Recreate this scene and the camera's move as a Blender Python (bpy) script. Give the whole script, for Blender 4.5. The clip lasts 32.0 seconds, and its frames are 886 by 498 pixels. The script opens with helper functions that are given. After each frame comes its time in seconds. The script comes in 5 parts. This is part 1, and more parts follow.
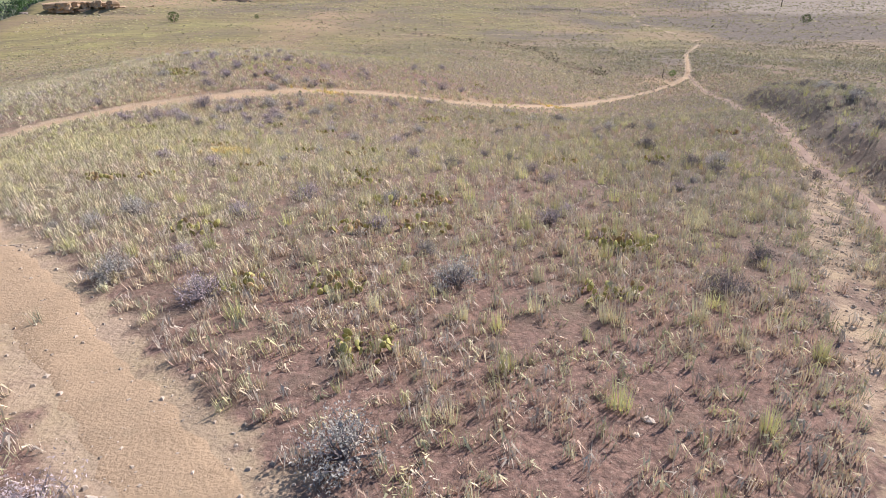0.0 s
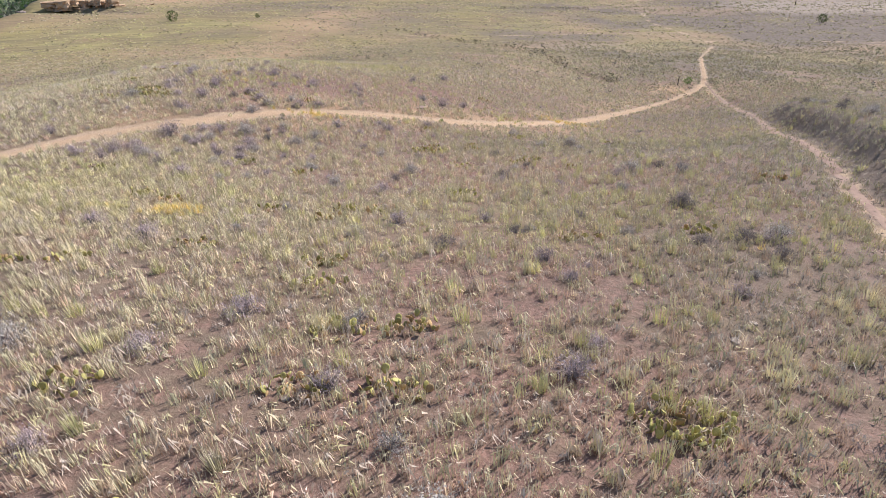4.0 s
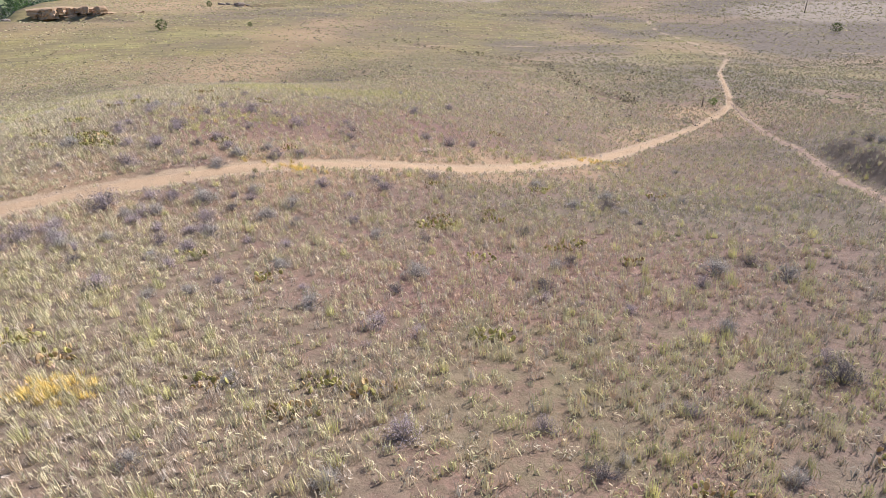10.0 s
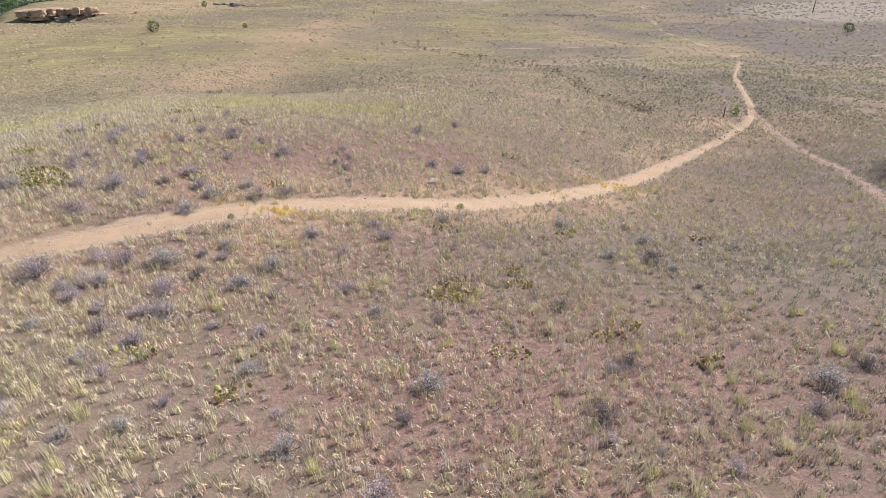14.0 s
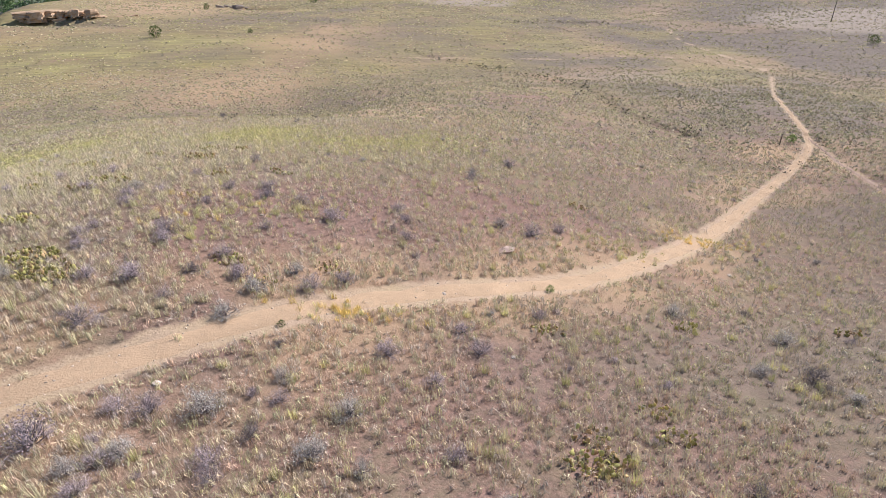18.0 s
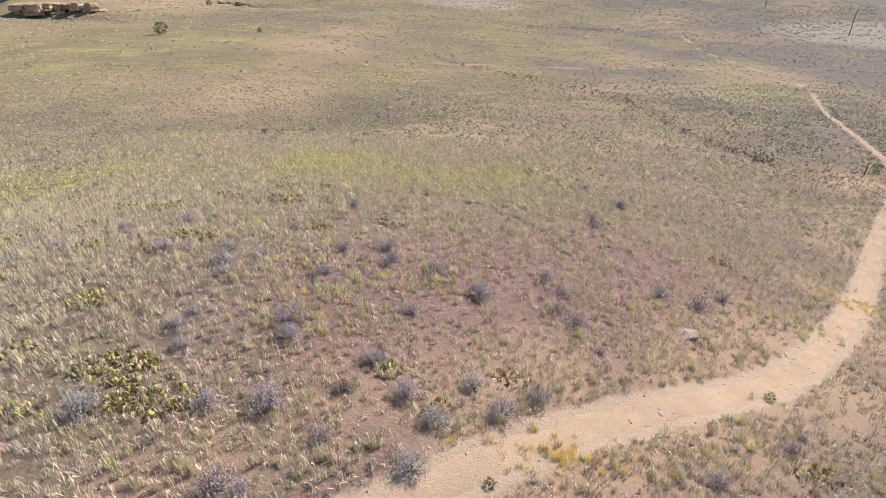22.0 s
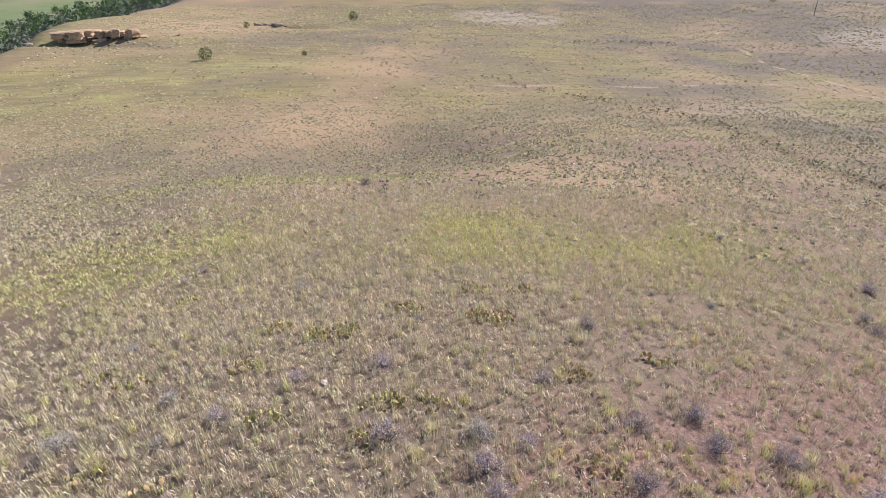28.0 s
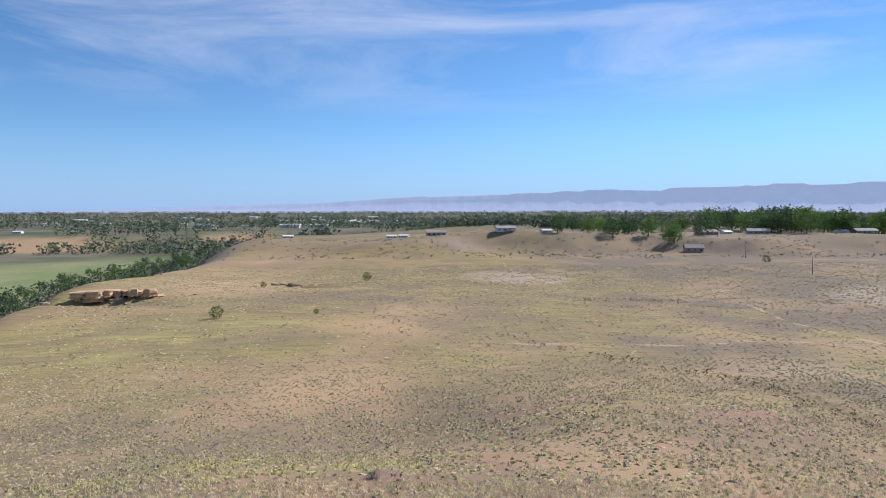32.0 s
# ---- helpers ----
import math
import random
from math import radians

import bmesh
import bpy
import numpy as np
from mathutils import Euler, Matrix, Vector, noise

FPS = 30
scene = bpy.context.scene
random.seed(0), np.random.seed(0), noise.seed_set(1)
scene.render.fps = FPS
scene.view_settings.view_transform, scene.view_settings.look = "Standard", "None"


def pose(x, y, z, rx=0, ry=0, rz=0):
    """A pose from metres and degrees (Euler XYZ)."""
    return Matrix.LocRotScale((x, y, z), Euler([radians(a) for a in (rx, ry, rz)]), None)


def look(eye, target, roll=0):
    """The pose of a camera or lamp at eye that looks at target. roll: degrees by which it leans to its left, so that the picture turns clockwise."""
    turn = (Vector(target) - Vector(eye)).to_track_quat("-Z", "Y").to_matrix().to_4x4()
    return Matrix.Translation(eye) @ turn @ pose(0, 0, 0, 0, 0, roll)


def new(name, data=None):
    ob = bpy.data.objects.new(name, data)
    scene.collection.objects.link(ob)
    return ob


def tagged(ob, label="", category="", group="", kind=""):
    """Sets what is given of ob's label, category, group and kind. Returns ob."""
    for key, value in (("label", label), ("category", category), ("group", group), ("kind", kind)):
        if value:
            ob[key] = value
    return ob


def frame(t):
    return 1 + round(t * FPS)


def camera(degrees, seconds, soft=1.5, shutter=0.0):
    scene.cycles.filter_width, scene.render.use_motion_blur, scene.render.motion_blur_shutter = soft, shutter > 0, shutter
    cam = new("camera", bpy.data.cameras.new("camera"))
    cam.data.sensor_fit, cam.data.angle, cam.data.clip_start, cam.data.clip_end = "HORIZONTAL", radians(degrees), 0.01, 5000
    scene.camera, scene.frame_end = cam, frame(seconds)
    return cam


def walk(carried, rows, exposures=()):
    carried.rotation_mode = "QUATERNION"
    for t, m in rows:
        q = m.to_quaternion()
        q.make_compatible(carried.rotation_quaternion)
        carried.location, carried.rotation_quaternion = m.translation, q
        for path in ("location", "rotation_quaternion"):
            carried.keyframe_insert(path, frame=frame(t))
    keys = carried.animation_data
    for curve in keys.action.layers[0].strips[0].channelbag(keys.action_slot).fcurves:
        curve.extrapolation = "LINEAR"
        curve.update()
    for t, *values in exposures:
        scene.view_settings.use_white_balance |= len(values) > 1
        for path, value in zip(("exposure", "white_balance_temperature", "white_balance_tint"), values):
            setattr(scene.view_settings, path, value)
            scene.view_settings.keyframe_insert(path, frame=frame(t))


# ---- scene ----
cam = camera(72.48, 32.0, 0.75)
PATH = [
    (0, (0.000, 0.000, 7.000), (0.574, 17.592, -2.497), -0.30),
    (0.5, (0.053, 0.427, 7.034), (0.588, 18.013, -2.476), -0.33),
    (1, (0.094, 0.856, 7.085), (0.602, 18.434, -2.443), -0.37),
    (1.5, (0.159, 1.346, 7.133), (0.645, 18.909, -2.423), -0.42),
    (2, (0.282, 1.846, 7.158), (0.721, 19.405, -2.408), -0.42),
    (2.5, (0.414, 2.419, 7.195), (0.826, 19.971, -2.383), -0.46),
    (3, (0.502, 3.017, 7.274), (0.904, 20.555, -2.331), -0.40),
    (3.5, (0.504, 3.689, 7.346), (0.905, 21.224, -2.264), -0.34),
    (5.5, (0.575, 6.049, 7.305), (0.958, 23.597, -2.282), -0.40),
    (6, (0.546, 6.680, 7.371), (0.948, 24.227, -2.219), -0.37),
    (6.5, (0.489, 7.318, 7.441), (0.917, 24.863, -2.149), -0.27),
    (7, (0.436, 7.951, 7.506), (0.878, 25.503, -2.071), -0.22),
    (7.5, (0.377, 8.565, 7.580), (0.825, 26.125, -1.982), -0.22),
    (8, (0.323, 9.148, 7.667), (0.776, 26.708, -1.896), -0.22),
    (8.5, (0.274, 9.755, 7.695), (0.726, 27.321, -1.856), -0.26),
    (9, (0.254, 10.361, 7.659), (0.714, 27.933, -1.880), -0.28),
    (9.5, (0.218, 10.911, 7.599), (0.686, 28.491, -1.926), -0.26),
    (10, (0.174, 11.386, 7.546), (0.640, 28.976, -1.960), -0.31),
    (10.5, (0.152, 11.900, 7.506), (0.604, 29.489, -2.002), -0.36),
    (11, (0.128, 12.447, 7.474), (0.586, 30.034, -2.038), -0.37),
    (11.5, (0.109, 12.964, 7.427), (0.572, 30.554, -2.079), -0.37),
    (12, (0.080, 13.465, 7.394), (0.564, 31.050, -2.121), -0.32),
    (12.5, (-0.010, 14.097, 7.364), (0.481, 31.670, -2.171), -0.27),
    (13, (-0.103, 14.788, 7.381), (0.396, 32.352, -2.173), -0.30),
    (13.5, (-0.143, 15.483, 7.416), (0.345, 33.049, -2.134), -0.45),
    (14, (-0.173, 16.160, 7.522), (0.323, 33.726, -2.028), -0.42),
    (14.5, (-0.247, 16.859, 7.665), (0.258, 34.422, -1.890), -0.34),
    (16.5, (-1.446, 19.674, 7.983), (-0.918, 37.252, -1.542), -0.18),
    (17, (-1.952, 20.478, 8.014), (-1.405, 38.046, -1.529), -0.06),
    (17.5, (-2.540, 21.274, 8.039), (-1.972, 38.847, -1.493), 0.06),
    (18, (-3.175, 22.052, 8.079), (-2.584, 39.630, -1.443), 0.18),
    (18.5, (-3.807, 22.799, 8.091), (-3.200, 40.380, -1.426), 0.19),
    (19, (-4.462, 23.500, 8.062), (-3.839, 41.087, -1.439), 0.27),
    (19.5, (-5.166, 24.207, 8.042), (-4.529, 41.799, -1.451), 0.34),
    (20, (-5.898, 24.905, 8.039), (-5.239, 42.492, -1.462), 0.40),
    (20.5, (-6.655, 25.563, 8.047), (-5.933, 43.143, -1.463), 0.69),
    (21, (-7.346, 26.189, 8.067), (-6.395, 43.742, -1.470), 1.54),
    (21.5, (-8.052, 27.046, 7.995), (-7.046, 44.596, -1.544), 1.79),
    (22, (-8.742, 27.744, 7.952), (-7.770, 45.316, -1.550), 1.86),
    (22.5, (-9.431, 28.336, 7.943), (-8.572, 45.942, -1.506), 1.65),
    (23, (-10.063, 28.829, 7.950), (-9.336, 46.478, -1.432), 1.33),
    (23.5, (-10.692, 29.280, 7.990), (-10.103, 46.967, -1.327), 1.03),
    (24, (-11.352, 29.667, 8.055), (-10.876, 47.391, -1.199), 0.71),
    (24.5, (-12.069, 30.053, 8.122), (-11.681, 47.809, -1.074), 0.54),
    (25, (-12.716, 30.687, 8.122), (-12.337, 48.447, -1.068), 0.44),
    (25.5, (-13.293, 31.337, 8.078), (-12.949, 49.095, -1.116), 0.35),
    (27.5, (-15.038, 34.439, 7.965), (-14.793, 52.216, -1.197), 0.18),
    (28, (-15.357, 35.184, 7.961), (-15.123, 52.962, -1.198), 0.08),
    (28.5, (-15.630, 35.929, 7.966), (-15.404, 53.702, -1.202), -0.01),
    (29, (-15.846, 36.653, 7.967), (-15.636, 54.429, -1.196), -0.13),
    (29.5, (-16.039, 37.412, 7.929), (-15.838, 55.183, -1.244), -0.19),
    (30, (-16.183, 38.264, 7.878), (-15.983, 56.191, -0.988), -0.24),
    (30.5, (-16.249, 39.195, 7.772), (-16.046, 57.794, 0.422), -0.20),
    (31, (-16.235, 40.550, 7.553), (-16.129, 59.883, 2.434), -0.22),
    (31.5, (-16.314, 41.675, 7.324), (-16.292, 61.485, 4.578), -0.17),
    (32, (-16.343, 42.559, 7.076), (-16.343, 62.520, 5.827), -0.18),
]
walk(cam, [(t, look(eye, target, roll)) for t, eye, target, roll in PATH],
     exposures=[(0.0, 0.43, 5950, 16), (29.8, 0.43, 5950, 16), (31.6, 0.27, 6000, 14), (32.0, 0.27, 6000, 14)])

# ---- sky and sun ----
SUN_AZ, SUN_EL = 48.0, 38.0          # degrees clockwise from +y, degrees up
world = bpy.data.worlds.new("sky")
scene.world = world
world.use_nodes = True
wn, wl = world.node_tree.nodes, world.node_tree.links
wn.clear()
w_out = wn.new("ShaderNodeOutputWorld")
w_bg = wn.new("ShaderNodeBackground")
w_sky = wn.new("ShaderNodeTexSky")
w_sky.sky_type, w_sky.sun_disc = "NISHITA", False
w_sky.sun_elevation, w_sky.sun_rotation = radians(SUN_EL), radians(SUN_AZ)
w_sky.altitude, w_sky.air_density, w_sky.dust_density, w_sky.ozone_density = 1400, 1.0, 0.0, 3.0
# thin cirrus drawn out along one direction, mixed into the sky by its height
w_co = wn.new("ShaderNodeTexCoord")
w_map = wn.new("ShaderNodeMapping")
w_map.inputs["Scale"].default_value = (1.0, 1.0, 4.6)
w_map.inputs["Rotation"].default_value = (0.10, 0.16, 0.2)
w_no = wn.new("ShaderNodeTexNoise")
w_no.inputs["Scale"].default_value, w_no.inputs["Detail"].default_value = 2.1, 7.0
w_no.inputs["Roughness"].default_value, w_no.inputs["Distortion"].default_value = 0.56, 0.7
w_ramp = wn.new("ShaderNodeValToRGB")
w_ramp.color_ramp.elements[0].position, w_ramp.color_ramp.elements[1].position = 0.44, 0.74
w_sep = wn.new("ShaderNodeSeparateXYZ")
w_hi = wn.new("ShaderNodeMapRange")
w_hi.inputs["From Min"].default_value, w_hi.inputs["From Max"].default_value = 0.15, 0.23
w_mul = wn.new("ShaderNodeMath")
w_mul.operation = "MULTIPLY"
w_k = wn.new("ShaderNodeMath")
w_k.operation, w_k.inputs[1].default_value = "MULTIPLY", 0.55
w_mix = wn.new("ShaderNodeMixRGB")
w_mix.inputs["Color2"].default_value = (8.0, 8.2, 8.9, 1)
w_bg.inputs["Strength"].default_value = 0.088
wl.new(w_co.outputs["Generated"], w_map.inputs["Vector"])
wl.new(w_map.outputs["Vector"], w_no.inputs["Vector"])
wl.new(w_no.outputs["Fac"], w_ramp.inputs["Fac"])
wl.new(w_co.outputs["Generated"], w_sep.inputs["Vector"])
wl.new(w_sep.outputs["Z"], w_hi.inputs["Value"])
wl.new(w_ramp.outputs["Color"], w_mul.inputs[0])
wl.new(w_hi.outputs["Result"], w_mul.inputs[1])
wl.new(w_mul.outputs["Value"], w_k.inputs[0])
wl.new(w_k.outputs["Value"], w_mix.inputs["Fac"])
w_tint = wn.new("ShaderNodeMixRGB")
w_tint.blend_type, w_tint.inputs["Fac"].default_value = "MULTIPLY", 1.0
w_tint.inputs["Color2"].default_value = (0.77, 1.0, 1.12, 1)
wl.new(w_sky.outputs["Color"], w_tint.inputs["Color1"])
# the air near the horizon stays blue
w_low = wn.new("ShaderNodeMapRange")
for key, v in (("From Min", 0.0), ("From Max", 0.13), ("To Min", 0.85), ("To Max", 0.0)):
    w_low.inputs[key].default_value = v
wl.new(w_sep.outputs["Z"], w_low.inputs["Value"])
w_haze = wn.new("ShaderNodeMixRGB")
w_haze.inputs["Color2"].default_value = (3.0, 4.5, 7.4, 1)
wl.new(w_low.outputs["Result"], w_haze.inputs["Fac"])
wl.new(w_tint.outputs["Color"], w_haze.inputs["Color1"])
wl.new(w_haze.outputs["Color"], w_mix.inputs["Color1"])
wl.new(w_mix.outputs["Color"], w_bg.inputs["Color"])
wl.new(w_bg.outputs["Background"], w_out.inputs["Surface"])

sun = new("sun", bpy.data.lights.new("sun", "SUN"))
sun.data.energy, sun.data.angle, sun.data.color = 5.4, radians(0.6), (1.0, 0.95, 0.885)
_az, _el = radians(SUN_AZ), radians(SUN_EL)
SUN_DIR = Vector((math.sin(_az) * math.cos(_el), math.cos(_az) * math.cos(_el), math.sin(_el)))
sun.matrix_world = look(SUN_DIR * 300, (0, 0, 0))

# ---- numbers ----
rng = np.random.default_rng(7)
_perm = np.random.default_rng(3).random((256, 256))


def vnoise(x, y, size, seed=0):
    """Smooth value noise, 0 to 1, with bumps about size metres apart."""
    u, v = np.asarray(x, float) / size + 37.3 * seed, np.asarray(y, float) / size + 91.7 * seed
    i, j = np.floor(u).astype(int), np.floor(v).astype(int)
    a, b = u - i, v - j
    a, b = a * a * (3 - 2 * a), b * b * (3 - 2 * b)
    g = lambda p, q: _perm[p % 256, q % 256]
    return (g(i, j) * (1 - a) + g(i + 1, j) * a) * (1 - b) + (g(i, j + 1) * (1 - a) + g(i + 1, j + 1) * a) * b


def fbm(x, y, size, seed=0, octaves=3):
    s, k, tot = 0.0, 1.0, 0.0
    for o in range(octaves):
        s, tot = s + k * vnoise(x, y, size / 2 ** o, seed + o), tot + k
        k *= 0.5
    return s / tot


def step(a, b, v):
    t = np.clip((np.asarray(v, float) - a) / (b - a), 0, 1)
    return t * t * (3 - 2 * t)


# ---- the lie of the land: rows of rounded hills over a plain ----
HILL_X, HILL_Y = (-30, -18, -6, 6, 18, 30), (0, 15, 30, 45, 60, 75, 90)
HILLS = [
    (-0.33, 0.73, 0.49, 1.37, 1.4, -0.43),
    (-0.34, 1.41, 1.4, 0.63, 0.41, -0.75),
    (1.15, 0.63, -1.3, 0.6, 1.26, 1.65),
    (-0.85, 2.87, 1.75, -1.13, -2.6, 1.85),
    (0.05, 1.15, -0.98, 2.81, -1.72, -0.24),
    (1.48, 1.28, -0.28, 0.46, -1.06, -0.29),
    (-0.31, -3.21, 1.93, 0.42, -0.11, 0.11),
]
WIDE_X, WIDE_Y = (-150, -75, 0, 75, 150), (-60, 30, 120, 210, 300)
WIDE = [
    (-1.31, 1.87, 11.25, 0.29, -2.75),
    (-0.41, 2.17, 6.81, 3.07, 3.25),
    (-4.43, 1.63, 0.21, -0.64, 2.43),
    (5.83, 0.0, 1.51, -2.58, 2.75),
    (-0.82, -5.6, 1.34, -4.01, -0.09),
]
# the trails, as plan lines
TRAIL = [(-9.0, 11.2), (-13.6, 16.0), (-16.8, 21.0), (-17.4, 25.0), (-16.4, 28.3), (-14.6, 31.0), (-12.2, 33.0), (-9.6, 34.9), (-7.2, 36.6), (-4.2, 38.2), (-1.2, 39.6),
         (2.5, 41.6), (7.8, 46.2), (12.6, 51.2), (19.5, 59.3), (26.8, 67.6), (31.2, 72.9), (34.0, 77.6), (37.2, 85.5), (43.6, 101.3), (57.3, 129.5), (59.2, 152.0), (65.5, 194.0), (84.0, 260.0)]
LOOP = [(-9.0, 11.2), (-6.9, 9.0), (-4.9, 6.8), (-3.3, 5.1), (-2.2, 4.0), (-0.6, 1.6), (0.8, -2.5), (1.0, -14.0)]
ROAD = [(34.0, 77.6), (31.2, 67.5), (28.8, 59.0), (26.6, 51.0), (22.4, 41.0), (18.6, 31.5), (15.5, 24.6), (12.9, 18.2), (11.2, 13.6), (9.2, 9.2), (7.4, 4.5), (5.0, -3.0), (3.6, -14.0)]
RUT = [(15.5, 24.6), (13.6, 20.0), (10.2, 14.0), (7.8, 9.9), (6.5, 7.3), (5.5, 5.2), (4.3, 2.5), (2.4, -4.0), (1.6, -14.0)]
SPUR = [(57.3, 129.5), (50.0, 144.0), (40.5, 148.7), (28.5, 143.0), (10.0, 140.0), (-14.0, 143.0)]
CROSS = [(57.3, 129.5), (80.0, 128.0), (118.0, 118.0), (165.0, 112.0)]
DITCH = [(-6.0, 150.0), (1.4, 137.0), (9.7, 124.0), (16.1, 113.0), (19.5, 103.0), (18.5, 88.0), (23.0, 78.0)]

BANK = [(p + 2.7, q - 0.9) for p, q in ROAD[3:9]]


def bend(line, pitch):
    """The line with its corners rounded, in even steps (Catmull-Rom)."""
    p = np.array([line[0], *line, line[-1]], float)
    out = []
    for k in range(1, len(p) - 2):
        n = max(2, int(np.linalg.norm(p[k + 1] - p[k]) / pitch))
        t = (np.arange(n) / n)[:, None]
        a, b, c, d = p[k - 1], p[k], p[k + 1], p[k + 2]
        out.append(0.5 * (2 * b + (c - a) * t + (2 * a - 5 * b + 4 * c - d) * t ** 2 + (3 * b - a - 3 * c + d) * t ** 3))
    return np.concatenate([*out, p[-1:]])


def off_line(x, y, line, pitch=1.5):
    """The distance of places from a plan line."""
    q = bend(line, pitch)
    x, y = np.ravel(x), np.ravel(y)
    best = np.full(len(x), 1e9)
    near = (x > q[:, 0].min() - 6) & (x < q[:, 0].max() + 6) & (y > q[:, 1].min() - 6) & (y < q[:, 1].max() + 6)
    xs, ys, got = x[near], y[near], best[near]
    for (ax, ay), (bx, by) in zip(q[:-1], q[1:]):
        dx, dy = bx - ax, by - ay
        t = np.clip(((xs - ax) * dx + (ys - ay) * dy) / (dx * dx + dy * dy + 1e-9), 0, 1)
        np.minimum(got, np.hypot(xs - ax - t * dx, ys - ay - t * dy), out=got)
    best[near] = got
    return best


EDGE_Y = (-4800, -200, 0, 60, 120, 165, 205, 260, 350, 533, 700, 1000, 4900)
EDGE_X = (-300, -110, -84, -80, -92, -106, -122, -138, -138, -152, -60, 190, 2700)


def wide_land(x, y):
    """The land without trails and small bumps."""
    z = np.full(x.shape, -18.0)
    for row, hy in zip(HILLS, HILL_Y):
        ey = np.exp(-(y - hy) ** 2 / 264.5)
        for h, hx in zip(row, HILL_X):
            z += h * ey * np.exp(-(x - hx) ** 2 / 264.5)
    for row, hy in zip(WIDE, WIDE_Y):
        ey = np.exp(-(y - hy) ** 2 / 8450.0)
        for h, hx in zip(row, WIDE_X):
            z += h * ey * np.exp(-(x - hx) ** 2 / 8450.0)
    # the basin runs on level, then a terrace rises behind it
    z = z + (-21.0 - z) * step(320, 390, y)
    foot = 430 + 24 * np.sin(x / 47.0) + 14 * np.sin(x / 19.0 + 1.0)
    crest = -11.8 + 1.6 * np.sin(x / 38.0 + 0.6) + 1.5 * np.sin(x / 91.0)
    z = z + (crest - z) * step(0, 48, y - foot)
    z = z + 4.2 * np.exp(-((x - 31) / 20) ** 2 - ((y - 492) / 17) ** 2)
    z = z - 4.0 * step(540, 1400, y)
    # the valley floor, below the rim
    r = np.hypot(x, y)
    low = -45 + 19 * step(1020, 1100, r + 40 * np.sin(x / 120.0)) + 26 * step(1500, 4700, r)
    rim = np.interp(y, EDGE_Y, EDGE_X) + 7 * (fbm(x, y, 26, 5) - 0.5)
    fall = np.interp(y, (0, 150, 200, 260, 340, 540, 1000), (70, 45, 24, 40, 60, 90, 400))
    return z + (low - z) * step(0, 1, (rim - x) / fall)


def land(x, y):
    """The height of the ground."""
    x, y = np.asarray(x, float), np.asarray(y, float)
    shape, x, y = x.shape, x.ravel(), y.ravel()
    z = wide_land(x, y)
    r = np.hypot(x, y - 35)
    z += 0.9 * (fbm(x, y, 34, 11) - 0.5) * step(70, 130, r) + 0.16 * (vnoise(x, y, 5.5, 2) - 0.5) + 0.07 * (vnoise(x, y, 1.3, 4) - 0.5) * (1 - step(60, 110, r))
    for line, half, deep in ((TRAIL, 0.75, 0.10), (LOOP, 0.8, 0.07), (ROAD, 0.7, 0.14), (RUT, 0.5, 0.07)):
        d = off_line(x, y, line)
        z -= deep * (1 - step(half * 0.55, half * 1.7, d))
    d = off_line(x, y, DITCH, 4.0)
    z -= 0.32 * (1 - step(0.2, 1.6, d))
    # the cut bank that stands over the lower part of the road on its far side
    d = off_line(x, y, BANK, 1.5)
    z += 0.9 * (1 - step(1.2, 2.0, d)) * (0.6 + 0.8 * vnoise(x, y, 2.4, 13))
    # hollows in front of the ledges
    z -= 3.3 * np.exp(-((x + 107 + 0.25 * (y - 194)) / 17) ** 2 - ((y - 197.5) / 5.0) ** 2) + 3.2 * np.exp(-((x + 66) / 11) ** 2 - ((y - 265) / 6) ** 2)
    return z.reshape(shape)


# ---- makers ----
def mesh_of(name, verts, faces, mat, smooth=False, colours=None):
    """One mesh from arrays: all faces with the same number of corners."""
    verts, faces = np.ascontiguousarray(verts, np.float32), np.ascontiguousarray(faces, np.int32)
    me, k = bpy.data.meshes.new(name), faces.shape[1]
    me.vertices.add(len(verts))
    me.vertices.foreach_set("co", verts.ravel())
    me.loops.add(faces.size)
    me.loops.foreach_set("vertex_index", faces.ravel())
    me.polygons.add(len(faces))
    me.polygons.foreach_set("loop_start", np.arange(0, faces.size, k, dtype=np.int32))
    me.polygons.foreach_set("use_smooth", np.full(len(faces), smooth))
    if colours is not None:
        at = me.attributes.new("tint", "FLOAT_COLOR", "POINT")
        at.data.foreach_set("color", np.ascontiguousarray(np.c_[colours, np.ones(len(colours))], np.float32).ravel())
    if k == 3 and len(verts) == faces.size:
        # loose blades: each triangle has three edges of its own
        a = np.arange(faces.size, dtype=np.int32)
        me.edges.add(faces.size)
        me.edges.foreach_set("vertices", np.stack([a, a.reshape(-1, 3)[:, (1, 2, 0)].ravel()], 1).ravel())
        me.loops.foreach_set("edge_index", a)
        me.update()
    else:
        me.update(calc_edges=True)
    me.materials.append(mat)
    return me


def from_bm(name, bm, mat, smooth=False):
    me = bpy.data.meshes.new(name)
    bm.normal_update()
    bm.to_mesh(me)
    bm.free()
    me.materials.append(mat)
    if smooth:
        me.polygons.foreach_set("use_smooth", np.full(len(me.polygons), True))
    return me


def part(name, mesh, parent, m=None, label=""):
    ob = new(name, mesh)
    ob.parent = parent
    if m is not None:
        ob.matrix_basis = m
    return tagged(ob, label)


def thing(name, place, label, category, group="", kind="", turn=0.0, size=1.0):
    ob = new(name)
    ob.matrix_basis = Matrix.Translation(place) @ Matrix.Rotation(turn, 4, "Z") @ Matrix.Diagonal((size, size, size, 1))
    return tagged(ob, label, category, group, kind)


